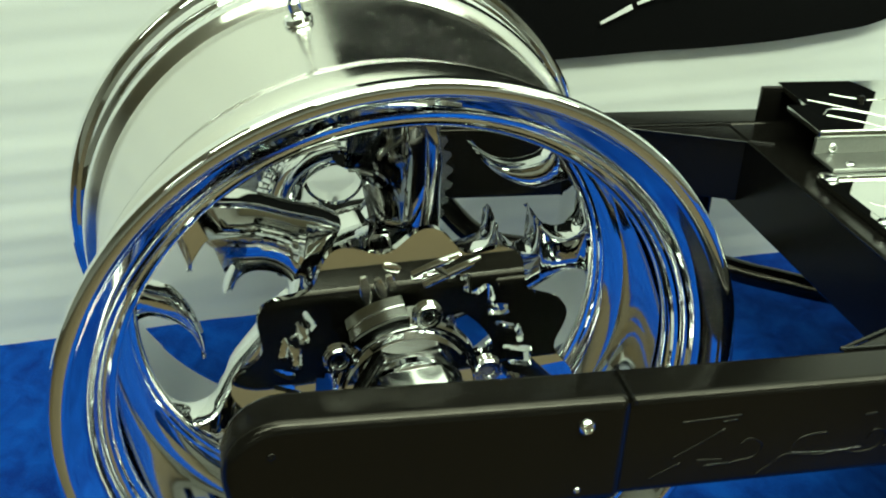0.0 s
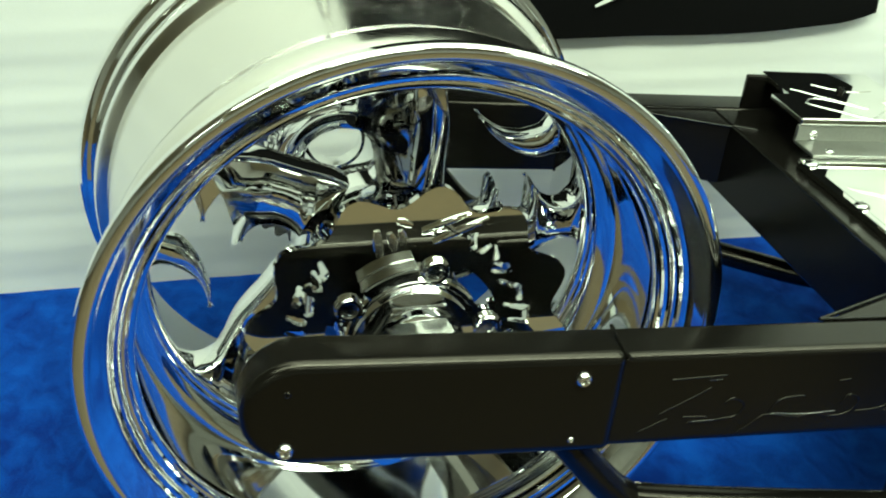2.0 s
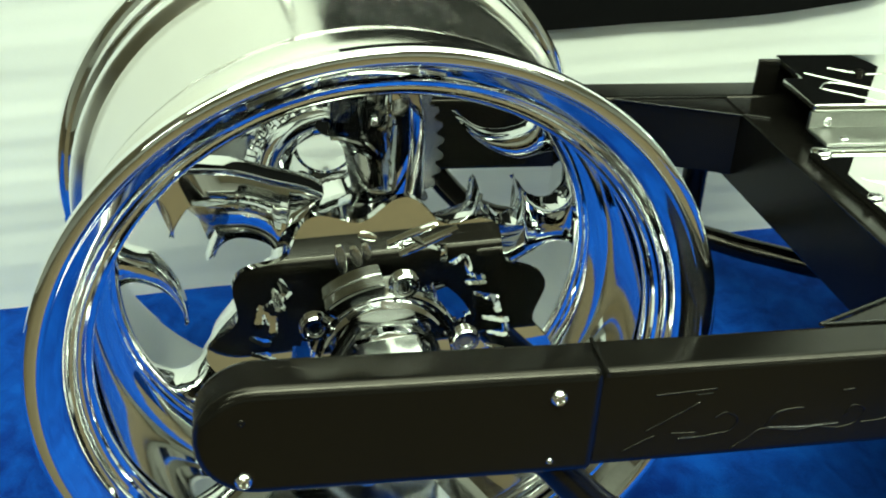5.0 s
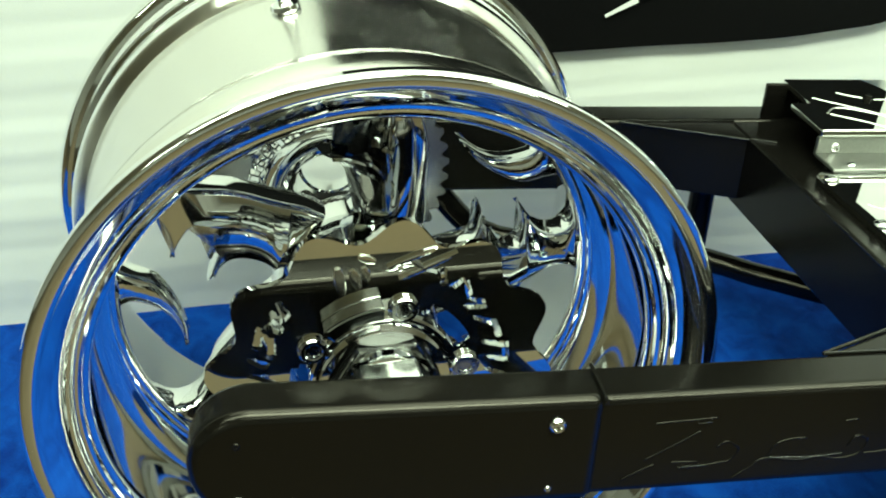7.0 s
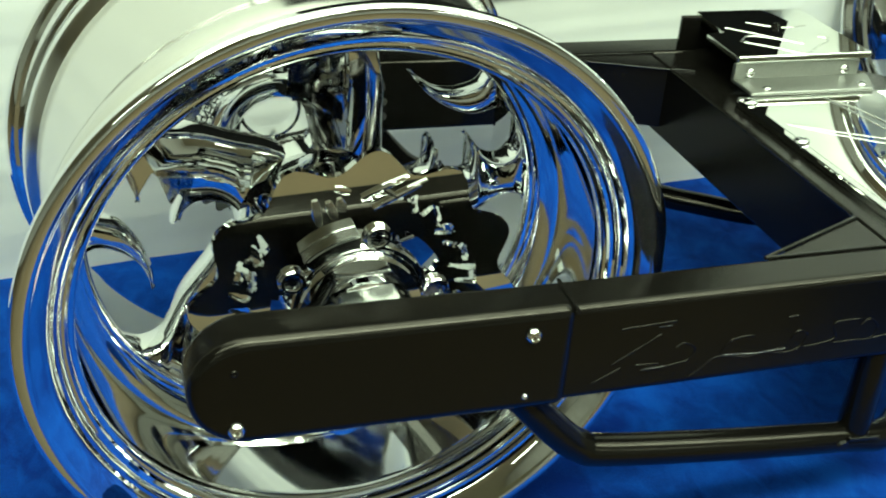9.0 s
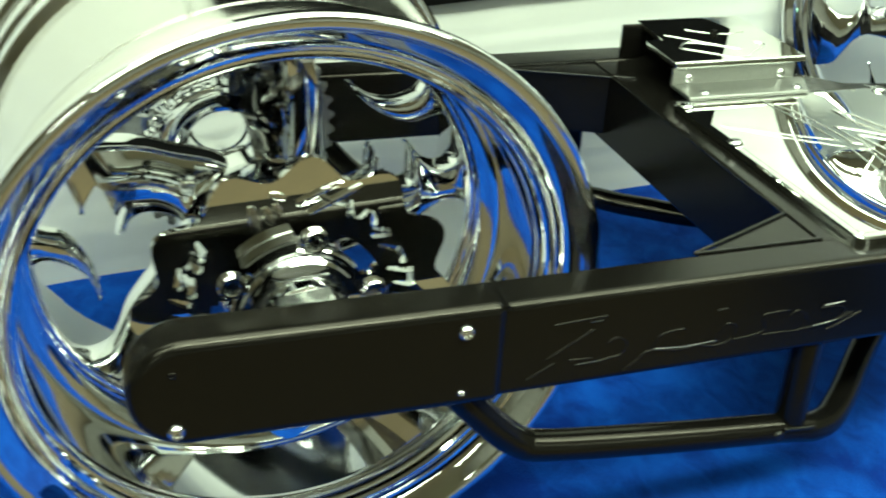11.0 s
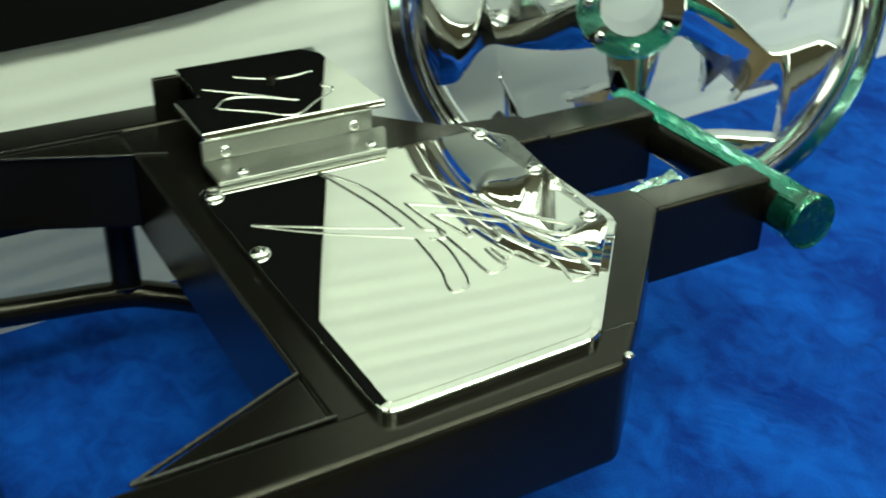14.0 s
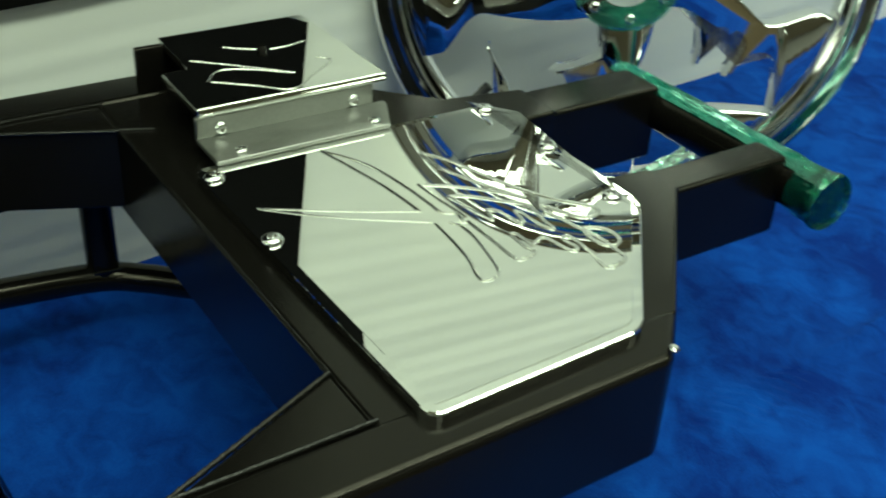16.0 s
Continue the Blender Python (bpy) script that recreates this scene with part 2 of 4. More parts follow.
def blade(points, width, depth, y=0.0, n=7, bm=None, sides=12, sharp=0.75, ydrop=0.0):
    """A claw or spoke swept in the wheel's plane: width(t) in the plane, depth(t) along the axle, rounded sides."""
    bm = bm or bmesh.new()
    run = bezier([(p[0], 0, p[1]) for p in points], n)
    rings = []
    for i, p in enumerate(run):
        t = i / (len(run) - 1)
        d = (run[min(i + 1, len(run) - 1)] - run[max(i - 1, 0)]).normalized()
        s = Vector((d.z, 0, -d.x))
        ring = []
        for k in range(sides):
            a = 2 * math.pi * k / sides
            cx = math.copysign(abs(math.cos(a)) ** sharp, math.cos(a))
            cy = math.copysign(abs(math.sin(a)) ** sharp, math.sin(a))
            ring.append(bm.verts.new(p + s * width(t) * cx + Vector((0, y + ydrop * t + depth(t) * cy, 0))))
        rings.append(ring)
    for a, b in zip(rings, rings[1:]):
        for k in range(sides):
            bm.faces.new((a[k], a[(k + 1) % sides], b[(k + 1) % sides], b[k]))
    bm.faces.new(rings[0][::-1])
    bm.faces.new(rings[-1])
    return bm


def polar(r, degrees, spin=0.0):
    a = radians(degrees + spin)
    return (r * math.cos(a), r * math.sin(a))


def dome_screw(r, h, sides=16):
    """Button-head screw drawn about the local z axis, with a hexagon socket."""
    bm = bmesh.new()
    prof = [(r, 0.0), (r, h * 0.25), (r * 0.88, h * 0.7), (r * 0.62, h), (r * 0.45, h), (r * 0.42, h * 0.35), (0.0, h * 0.35)]
    lathe([(a, b) for a, b in prof], sides, closed=False, bm=bm)
    bmesh.ops.rotate(bm, verts=bm.verts, cent=(0, 0, 0), matrix=Matrix.Rotation(radians(90), 3, "X"))
    return bm


def socket_bolt(r, h, sides=28):
    """Flat disc-head bolt with a bevelled rim and a small socket, about the local z axis."""
    bm = bmesh.new()
    prof = [(r, 0.0), (r, h * 0.55), (r * 0.90, h), (r * 0.66, h), (r * 0.58, h * 0.72), (r * 0.46, h * 0.72), (r * 0.40, h * 0.30), (0.0, h * 0.30)]
    lathe(prof, sides, closed=False, bm=bm)
    bmesh.ops.rotate(bm, verts=bm.verts, cent=(0, 0, 0), matrix=Matrix.Rotation(radians(90), 3, "X"))
    return bm


def shifted(bm, at, turn=(0, 0, 0)):
    bmesh.ops.transform(bm, matrix=pose(*at, *turn), verts=bm.verts)
    return bm


def inset(outline, d):
    """The outline moved inwards by d along every edge (counter-clockwise corners)."""
    out, n = [], len(outline)
    for i in range(n):
        a, b, c = (Vector(outline[(i + k) % n]) for k in (-1, 0, 1))
        u, v = (b - a).normalized(), (c - b).normalized()
        nu, nv = Vector((-u.y, u.x)), Vector((-v.y, v.x))
        m = (nu + nv).normalized()
        out.append(tuple(b + m * d / max(0.3, m.dot(nu))))
    return out


def rounded(pts, r, n=4):
    """The same outline with each corner cut back by r along its sides and rounded."""
    out = []
    for k, c in enumerate(pts):
        p, c, q = Vector(pts[k - 1]), Vector(c), Vector(pts[(k + 1) % len(pts)])
        s, e = c + (p - c).normalized() * r, c + (q - c).normalized() * r
        for i in range(n + 1):
            t = i / n
            out.append(tuple(s * (1 - t) ** 2 + c * 2 * t * (1 - t) + e * t * t))
    return out


def cut_shape(runs, spin, y0, y1, chamfer, depth, steps=5):
    """A profile cut from plate in the wheel's plane: smooth runs of (radius, degrees) joined at sharp corners, with rounded edges and crowned sides."""
    pts = []
    for run in runs:
        line = bezier([(*polar(r, a, spin), 0) for r, a in run], steps)
        pts += [(p.x, p.y) for p in line[:-1]]
    area = sum(p[0] * q[1] - q[0] * p[1] for p, q in zip(pts, pts[1:] + pts[:1]))
    if area < 0:
        pts.reverse()
    mid = (y0 + y1) / 2
    levels = ((chamfer, y0), (chamfer * 0.35, y0 + depth * 0.5), (0.0, y0 + depth), (-0.0009, mid), (0.0, y1 - depth), (chamfer * 0.35, y1 - depth * 0.5), (chamfer, y1))
    bm = bmesh.new()
    rings = [[bm.verts.new((x, y, z)) for x, z in inset(pts, d)] for d, y in levels]
    n = len(pts)
    for lo, hi in zip(rings, rings[1:]):
        for i in range(n):
            bm.faces.new((lo[i], lo[(i + 1) % n], hi[(i + 1) % n], hi[i]))
    bm.faces.new(rings[0][::-1])
    bm.faces.new(rings[-1])
    bmesh.ops.triangulate(bm, faces=[f for f in bm.faces if len(f.verts) > 4])
    return bm


# ---- the setting ----
def wall_y(x):
    return 0.506 - 0.030 * x


def platform_edge(x):
    """Front edge of the platform: it steps forward beside the swingarm's end and draws back beside the wheel."""
    s = min(1.0, max(0.0, (0.02 - x) / 0.22))
    t = min(1.0, max(0.0, (x - 0.72) / 0.25))
    return EDGE - 0.63 * t * t * (3 - 2 * t) + 0.09 * s * s * (3 - 2 * s)


def build_setting():
    bm = bmesh.new()
    nx, ny = 400, 220
    grid = []
    for j in range(ny + 1):
        row = []
        for i in range(nx + 1):
            x = -1.6 + 4.4 * i / nx
            ywall = wall_y(x) + 0.004
            fy = platform_edge(x) + (ywall - platform_edge(x)) * j / ny
            z = FLOOR + 0.0006 * noise.noise((x * 7, fy * 7, 0.2)) + 0.0005 * noise.noise((x * 31, fy * 31, 4.2))
            z += 0.0050 * math.exp(-((fy - 0.016 - 0.055 * (x - 0.80)) / 0.0055) ** 2) * min(1.0, max(0.0, (x - 0.74) / 0.08)) + 0.0012 * noise.noise((x * 16, fy * 9, 2.2))
            row.append(bm.verts.new((x, fy, z)))
        grid.append(row)
    for j in range(ny):
        for i in range(nx):
            bm.faces.new((grid[j][i], grid[j][i + 1], grid[j + 1][i + 1], grid[j + 1][i]))
    carpet = part("carpet", bm, CARPET, None)
    tagged(carpet, "royal blue short-pile carpet with brushed nap", "carpet", kind="structure")

    bm = prism([(-1.6, platform_edge(-1.6))] + [(-0.2 + 0.022 * k, platform_edge(-0.2 + 0.022 * k)) for k in range(11)] + [(0.72 + 0.025 * k, platform_edge(0.72 + 0.025 * k)) for k in range(11)] + [(2.8, platform_edge(2.8)), (2.8, wall_y(2.8)), (-1.6, wall_y(-1.6))], HALL_FLOOR, FLOOR - 0.006)
    tagged(part("platform", bm, CARPET, None, smooth=False), "display platform covered in royal blue carpet", "platform", kind="structure")
    bm = prism([(-7, -8), (8, -8), (8, 2.2), (-7, 2.2)], HALL_FLOOR - 0.06, HALL_FLOOR)
    tagged(part("floor", bm, HALL, None, smooth=False), "tan hall floor around the blue carpet", "floor", kind="structure")
    bm = prism([(-7, -8), (8, -8), (8, 2.2), (-7, 2.2)], 3.0, 3.1)
    tagged(part("ceiling", bm, CEILING, None, smooth=False), "cream painted hall ceiling", "ceiling", kind="structure")
    for name, pts in (("wall_south", [(-7, -8.1), (8, -8.1), (8, -8), (-7, -8)]), ("wall_west", [(-7.1, -8), (-7, -8), (-7, 2.2), (-7.1, 2.2)]),
                      ("wall_east", [(8, -8), (8.1, -8), (8.1, 2.2), (8, 2.2)]), ("wall_north", [(-7, 2.2), (8, 2.2), (8, 2.3), (-7, 2.3)])):
        tagged(part(name, prism(pts, HALL_FLOOR - 0.06, 3.1), HALLWALL, None, smooth=False), "plain beige hall wall", "wall", kind="structure")

    # the white drape behind the display, with shallow sideways folds
    bm = bmesh.new()
    nx = 150
    levels = [HALL_FLOOR + 0.001, -0.15] + [-0.07 + 0.0042 * k for k in range(262)] + [1.04 + 0.06 * k for k in range(20)]
    nz = len(levels) - 1
    front = []
    for z in levels:
        fr = []
        for i in range(nx + 1):
            x = -1.7 + 4.6 * i / nx
            warp = 0.020 * noise.noise((x * 1.1, z * 1.5, 7.0))
            ripple = math.sin((z + warp) * 2 * math.pi / 0.026) * (0.55 + 0.45 * noise.noise((x * 0.9, z * 4.0, 3.0)))
            fold = math.sin((z + 1.6 * warp) * 2 * math.pi / 0.085 + 1.0) * (0.5 + 0.5 * noise.noise((x * 0.8, z * 3.0, 9.0)))
            y = wall_y(x) - 0.00036 * ripple - 0.0010 * fold - 0.0022 * noise.noise((x * 1.6, z * 1.8, 1.0)) - 0.002
            fr.append(bm.verts.new((x, y, z)))
        front.append(fr)
    for j in range(nz):
        for i in range(nx):
            bm.faces.new((front[j][i], front[j][i + 1], front[j + 1][i + 1], front[j + 1][i]))
    ret = bmesh.ops.extrude_face_region(bm, geom=bm.faces[:])
    bmesh.ops.translate(bm, verts=[v for v in ret["geom"] if isinstance(v, bmesh.types.BMVert)], vec=(0, 0.006, 0))
    tagged(part("wall_drape", bm, FABRIC, None), "white fabric wall drape with soft horizontal folds", "drape", kind="structure")


build_setting()


def build_banner():
    at = (0.34, wall_y(0.34) - 0.02, 0.232)
    b = thing("banner", "black cloth banner hanging on the white drape, with small white print", "banner", at)
    bm = bmesh.new()
    nx, nz = 60, 50
    rows = []
    for j in range(nz + 1):
        row = []
        for i in range(nx + 1):
            u, v = i / nx, j / nz
            x = 0.03 + 0.650 * u
            low = 0.2340 - 0.0060 * math.sin(math.pi * min(1.0, max(0.0, (x - 0.2) / 0.46))) + 0.0015 * math.sin(x * 21) + 0.010 * max(0.0, (x - 0.625) / 0.055) ** 2
            z = low + (1.15 - low) * v ** 1.4
            x += 0.003 * noise.noise((x * 3, z * 6, 2)) * (1 if i in (0, nx) else 0.3)
            y = wall_y(x) - 0.012 - 0.0014 * noise.noise((x * 5, z * 3, 5)) - 0.0004 * math.sin(x * 60)
            row.append(bm.verts.new((x, y, z)))
        rows.append(row)
    for j in range(nz):
        for i in range(nx):
            bm.faces.new((rows[j][i], rows[j][i + 1], rows[j + 1][i + 1], rows[j + 1][i]))
    ret = bmesh.ops.extrude_face_region(bm, geom=bm.faces[:])
    bmesh.ops.translate(bm, verts=[v for v in ret["geom"] if isinstance(v, bmesh.types.BMVert)], vec=(0, -0.0015, 0))
    part("cloth", bm, BANNER, b, offset=at)
    for x, z, w, turn in ((0.352, 0.276, 0.038, 24), (0.385, 0.290, 0.022, 20), (0.43, 0.298, 0.05, 16)):
        bm = prism([(-w / 2, -0.0015), (w / 2, -0.003), (w / 2, 0.003), (-w / 2, 0.0015)], -0.0008, 0.0, axis="y")
        shifted(bm, (x, wall_y(x) - 0.0185, z), (0, -turn, -1.7))
        part("printed_stroke", bm, PRINT, b, "small white printed stroke", offset=at)


build_banner()


# ---- the wide rear wheel ----
R = 0.237
DISC = R + 0.0065


def rim_profile():
    outer = [(.2370, .0055), (.2370, .009), (.2345, .0125), (.2260, .0145), (.2222, .018), (.2195, .030), (.2150, .042), (.2132, .049), (.2140, .055), (.2165, .061), (.2190, .067),
             (.2204, .073), (.2206, .079), (.2192, .087), (.2150, .098), (.2122, .106), (.2115, .114), (.2115, .250), (.2130, .257), (.2220, .266), (.2238, .271), (.2236, .276), (.2216, .281), (.2218, .288), (.2238, .2905),
             (.2238, .294), (.2226, .2965), (.2232, .303), (.2265, .3085), (.2300, .3095), (.2325, .3120), (.2350, .3128), (.2370, .316), (.2370, .321), (.2345, .325)]
    inner = [(.2310, .3245), (.2200, .314), (.2090, .298), (.2045, .280), (.2035, .180), (.1960, .169), (.1880, .165), (.1832, .159), (.1815, .1535), (.1825, .1500), (.1842, .1478),
             (.1862, .1472), (.1875, .1475), (.1885, .1456), (.1905, .1450), (.1930, .1462), (.2035, .1460), (.2035, .060),
             (.1985, 0.0457), (.1958, 0.0402), (.1948, 0.0353), (.1955, 0.0317), (.1975, 0.0301), (.1990, 0.0296), (.2000, 0.0262), (.2020, 0.0244), (.2040, 0.0240), (.2050, 0.0213), (.2068, 0.0191), (.2090, 0.0184), (.2102, 0.0164)]
    inner += [(.2116, .0140), (.2140, .0118), (.2180, .0085), (.2232, .0045), (.2243, .0036), (.2258, .0020), (.2278, .0009), (.2300, .0004), (.2322, .0005),
              (.2342, .0012), (.2357, .0024), (.2366, .0038)]
    return outer + inner


REAR_SPOKE = [
    [(.058, -36), (.075, -27), (.099, -14), (.125, -7), (.143, -2), (.161, 2), (.173, 2), (.184, 0), (.196, -6)],
    [(.196, -6), (.197, 10), (.196, 26)],
    [(.196, 26), (.185, 17), (.175, 13), (.162, 13), (.151, 17), (.1445, 24.5)],
    [(.1445, 24.5), (.1415, 17), (.137, 11.5), (.128, 10), (.122, 12), (.1175, 16)],
    [(.1175, 16), (.1165, 9.5), (.113, 9), (.111, 15), (.1155, 32)],
    [(.1155, 32), (.103, 22), (.089, 18.5), (.072, 20), (.058, 31)],
    [(.058, 31), (.057, 0), (.058, -36)]]
REAR_CLAW = [[(.196, 27), (.176, 30), (.155, 32.5), (.142, 39.5), (.1375, 49), (.1425, 57.5)], [(.1425, 57.5), (.1435, 48), (.151, 43), (.161, 40), (.176, 38.5), (.196, 42)], [(.196, 42), (.197, 34), (.196, 27)]]


def raise_to(bm, z=R):
    bmesh.ops.translate(bm, verts=bm.verts, vec=(0, 0, z))
    return bm


# cut-through strokes of the disc: radius and degrees of both ends
SLOTS = [(.096, 138, .087, 141), (.095, 143, .084, 149), (.092, 150, .087, 143), (.096, 152, .092, 160), (.091, 154, .085, 157), (.084, 155, .081, 163), (.094, 167, .083, 169), (.092, 175, .082, 176),
         (.088, 73, .090, 66), (.090, 66, .082, 63), (.090, 56, .082, 58), (.090, 54, .084, 49), (.085, 38, .077, 44), (.081, 47, .086, 41), (.075, 36, .085, 27), (.085, 26, .084, 20),
         (.072, 19, .088, 13), (.074, 8, .087, 5), (.087, 5, .086, 10), (.073, 0, .085, -4)]


def wavy_rotor(y0, y1):
    """Polished disc with a scalloped rim, windows between the bolts and rows of cut-through strokes, made of polar cells."""
    bm = bmesh.new()
    steps, bands = 720, 22
    rin, r0, r1 = 0.0490, 0.0700, 0.0980
    radii = [0.0, 0.0055, 0.0110, 0.0160] + [r0 - rin + (r1 - r0) * k / bands for k in range(bands + 1)]
    strokes = [(Vector(polar(ra, a + turn)), Vector(polar(rb, b + turn)), 0.0026 if 130 < a < 180 else 0.0021) for turn in (0, 180) for ra, a, rb, b in SLOTS]

    def edge(a):
        return 0.1142 + 0.0075 * math.cos(12 * (a - radians(25.5)))

    def keep(i, a):
        """False inside a stroke or a window."""
        d = math.degrees(a) % 360
        if 4 <= i < 4 + bands:
            p = Vector(polar(r0 + (r1 - r0) * (i - 3.5) / bands, d))
            for s, e, half in strokes:
                u = min(1.0, max(0.0, (p - s).dot(e - s) / (e - s).length_squared))
                if (s + (e - s) * u - p).length < half * (0.75 + 0.5 * u):
                    return False
        if i < 3:
            for mid in (43, 187, 259, 331):
                if abs((d - mid + 180) % 360 - 180) < (19, 22, 18)[i]:
                    return False
        return True

    ring = []
    for k in range(steps):
        a = 2 * math.pi * k / steps
        ring.append([rin + v for v in radii] + [0.5 * (rin + radii[-1] + edge(a)), edge(a)])
    verts = {}

    def vert(k, i, side):
        key = (k % steps, i, side)
        if key not in verts:
            a = 2 * math.pi * (k % steps) / steps
            r = ring[k % steps][i]
            verts[key] = bm.verts.new((r * math.cos(a), (y0, y1)[side], r * math.sin(a)))
        return verts[key]

    n = len(radii) + 1
    kept = {(k, i): keep(i, 2 * math.pi * (k + 0.5) / steps) for k in range(steps) for i in range(n)}
    for (k, i), ok in kept.items():
        if not ok:
            continue
        a, b, c, d = (k, i), (k + 1, i), (k + 1, i + 1), (k, i + 1)
        bm.faces.new([vert(*q, 0) for q in (a, b, c, d)])
        bm.faces.new([vert(*q, 1) for q in (d, c, b, a)])
        for (p, q), other in (((a, b), (k, i - 1)), ((c, d), (k, i + 1)), ((d, a), ((k - 1) % steps, i)), ((b, c), ((k + 1) % steps, i))):
            if not kept.get(other, False):
                bm.faces.new((vert(*p, 0), vert(*p, 1), vert(*q, 1), vert(*q, 0)))
    return bm


def hexagon(r, y0, y1, turn=0.0, bevel=0.0015):
    pts = [(r * math.cos(radians(60 * k + turn)), r * math.sin(radians(60 * k + turn))) for k in range(6)]
    return prism(pts, y0, y1, axis="y", bevel=bevel)


def build_rear_wheel():
    w = thing("rear_wheel", "wide chrome motorcycle wheel without tyre, claw-shaped spokes, on blue carpet", "wheel",
              (0.021, -0.025, FLOOR), (1.58, 0, 3.4), tilted=True)
    rim = part("rim", raise_to(lathe(rim_profile(), 220)), CHROME, w, "deep chromed rim with polished barrel", angle=28)
    rim.data.materials.append(POLISHED)
    for f in rim.data.polygons:
        c = f.center
        r = math.hypot(c.x, c.z - R)
        if 0.058 < c.y < 0.268 and r > 0.208:
            f.material_index = 1
    # hub with flared middle
    hub = [(.036, .020), (.046, .020), (.050, .024), (.050, .060), (.052, .090), (.056, .120), (.062, .140), (.066, .152), (.066, .186),
           (.062, .194), (.054, .199), (.044, .202), (.036, .202)]
    part("hub", raise_to(lathe(hub, 96)), CHROME, w, angle=30)
    for k in range(5):
        s = part("spoke", raise_to(cut_shape(REAR_SPOKE, 72 * k, 0.155, 0.189, .0030, .0060)), CHROME, w, angle=80)
        part("claw", raise_to(cut_shape(REAR_CLAW, 72 * k, 0.158, 0.182, .0024, .0050)), CHROME, s, angle=80)
    # scalloped disc and its fixings
    rotor = part("brake_rotor", raise_to(wavy_rotor(0.0240, 0.0295), DISC), MIRROR, w, "scalloped polished disc with cut-out bars", angle=30)
    part("rotor_carrier", raise_to(lathe(disc_profile(0.0515, 0.0200, 0.0320, 0.0012, 0.0470), 80), DISC), CHROME, w)
    for k in range(5):
        x, z = polar(0.0565, 7 + 72 * k)
        lug = lathe(disc_profile(0.0105, 0.0210, 0.0239, 0.0006, 0.006), 24)
        part("lug", shifted(lug, (x, 0.0, DISC + z)), CHROME, rotor)
        bm = socket_bolt(0.0096, 0.0024)
        part("rotor_bolt", shifted(bm, (x, 0.0212, DISC + z), (90, 0, 0)), SATIN, rotor, "chrome button-head bolt", angle=18)
    arc = [polar(0.0650, 94 + 3 * k) for k in range(14)] + [polar(0.0545, 133 - 3 * k) for k in range(14)]
    part("carrier_block", raise_to(prism(arc, 0.0100, 0.0239, axis="y", bevel=0.0014), DISC), SATIN, rotor, angle=20)
    part("collar", raise_to(lathe(disc_profile(0.0350, 0.0312, 0.055, 0.0015, 0.018), 72), DISC), STEEL, w)
    part("axle_nut", raise_to(hexagon(0.0390, 0.0110, 0.0310, 2), DISC), SATIN, w, "large satin axle nut", smooth=False)
    part("nut_collar", raise_to(lathe(disc_profile(0.0330, -0.0030, 0.0108, 0.0020, 0.018), 64), DISC), CHROME, w)
    part("axle_nut", raise_to(hexagon(0.0375, -0.0240, -0.0032, 6), DISC), SATIN, w, "large satin axle nut", smooth=False)
    part("axle", raise_to(lathe(disc_profile(0.016, -0.0300, 0.195, 0.001), 40), R), STEEL, w)
    # raised strokes along the top of the disc
    # the first four, in brighter metal, stand in for cut-outs showing the white drape
    for r0, a0, r1, a1, wd in ((.0750, 114, .0948, 111, .0036), (.0755, 105, .0900, 106, .0036), (.0985, 102, .0930, 96, .0030), (.0790, 100, .0900, 101, .0032),
                               (.0880, 91, .1055, 73, .0022), (.0790, 85, .1066, 65, .0024), (.0945, 83, .0885, 74, .0020), (.0850, 91, .0900, 80, .0016)):
        (xa, za), (xb, zb) = polar(r0, a0), polar(r1, a1)
        bm = blade([(xa, za), ((xa + xb) / 2, (za + zb) / 2), (xb, zb)], lambda t, q=wd: q * (0.55 + 0.45 * math.sin(3.0 * t + 0.1)), lambda t, q=a0: 0.0012 if q > 95 else 0.0022, 0.0234, n=4, sides=10)
        part("disc_bar", raise_to(bm, DISC), POLISHED if a0 > 95 else CHROME, rotor)
    # valve on the barrel
    v = part("valve_stem", shifted(lathe([(0.0, 0.0), (.0105, 0.0), (.0115, .002), (.0105, .005), (.007, .007), (.0055, .009), (.0055, .016), (.004, .018), (.004, .024), (0.0, .024)], 24),
                                   (0, 0, 0), (90, 0, 0)), CHROME, w, "short chrome valve with knurled cap")
    x, z = polar(0.2115, 103.5)
    v.matrix_local = pose(x, 0.214, R + z, 0, 90 - 103.5, 0)


build_rear_wheel()


# ---- the black swingarm ----
TOP, LOW = 0.229, 0.152


def arm_bar(y0, y1, x0, x1, skew, top=TOP, low=LOW, rnd=0.034, bevel=0.005):
    """Box-section arm with a half-round end at x0 and an end cut on the skew at x1."""
    pts = []
    for k in range(9):
        a = radians(180 - 90 * k / 8)
        pts.append((x0 + rnd + rnd * math.cos(a), top - rnd + rnd * math.sin(a)))
    pts += [(x1, top), (x1, low)]
    for k in range(9):
        a = radians(270 - 90 * k / 8)
        pts.append((x0 + rnd + rnd * math.cos(a), low + rnd + rnd * math.sin(a)))
    bm = prism(pts, y0, y1, axis="y")
    for v in bm.verts:
        if v.co.x > x1 - 1e-5:
            v.co.x += skew * (v.co.y - y0)
    bmesh.ops.recalc_face_normals(bm, faces=bm.faces)
    sharp = [e for e in bm.edges if len(e.link_faces) == 2 and e.calc_face_angle(0) > 0.6]
    bmesh.ops.bevel(bm, geom=sharp, offset=bevel, segments=4, profile=0.5, affect="EDGES")
    return bm


def box(x0, x1, y0, y1, z0, z1, bevel=0.003, segs=3):
    return prism([(x0, y0), (x1, y0), (x1, y1), (x0, y1)], z0, z1, bevel=bevel, segs=segs)


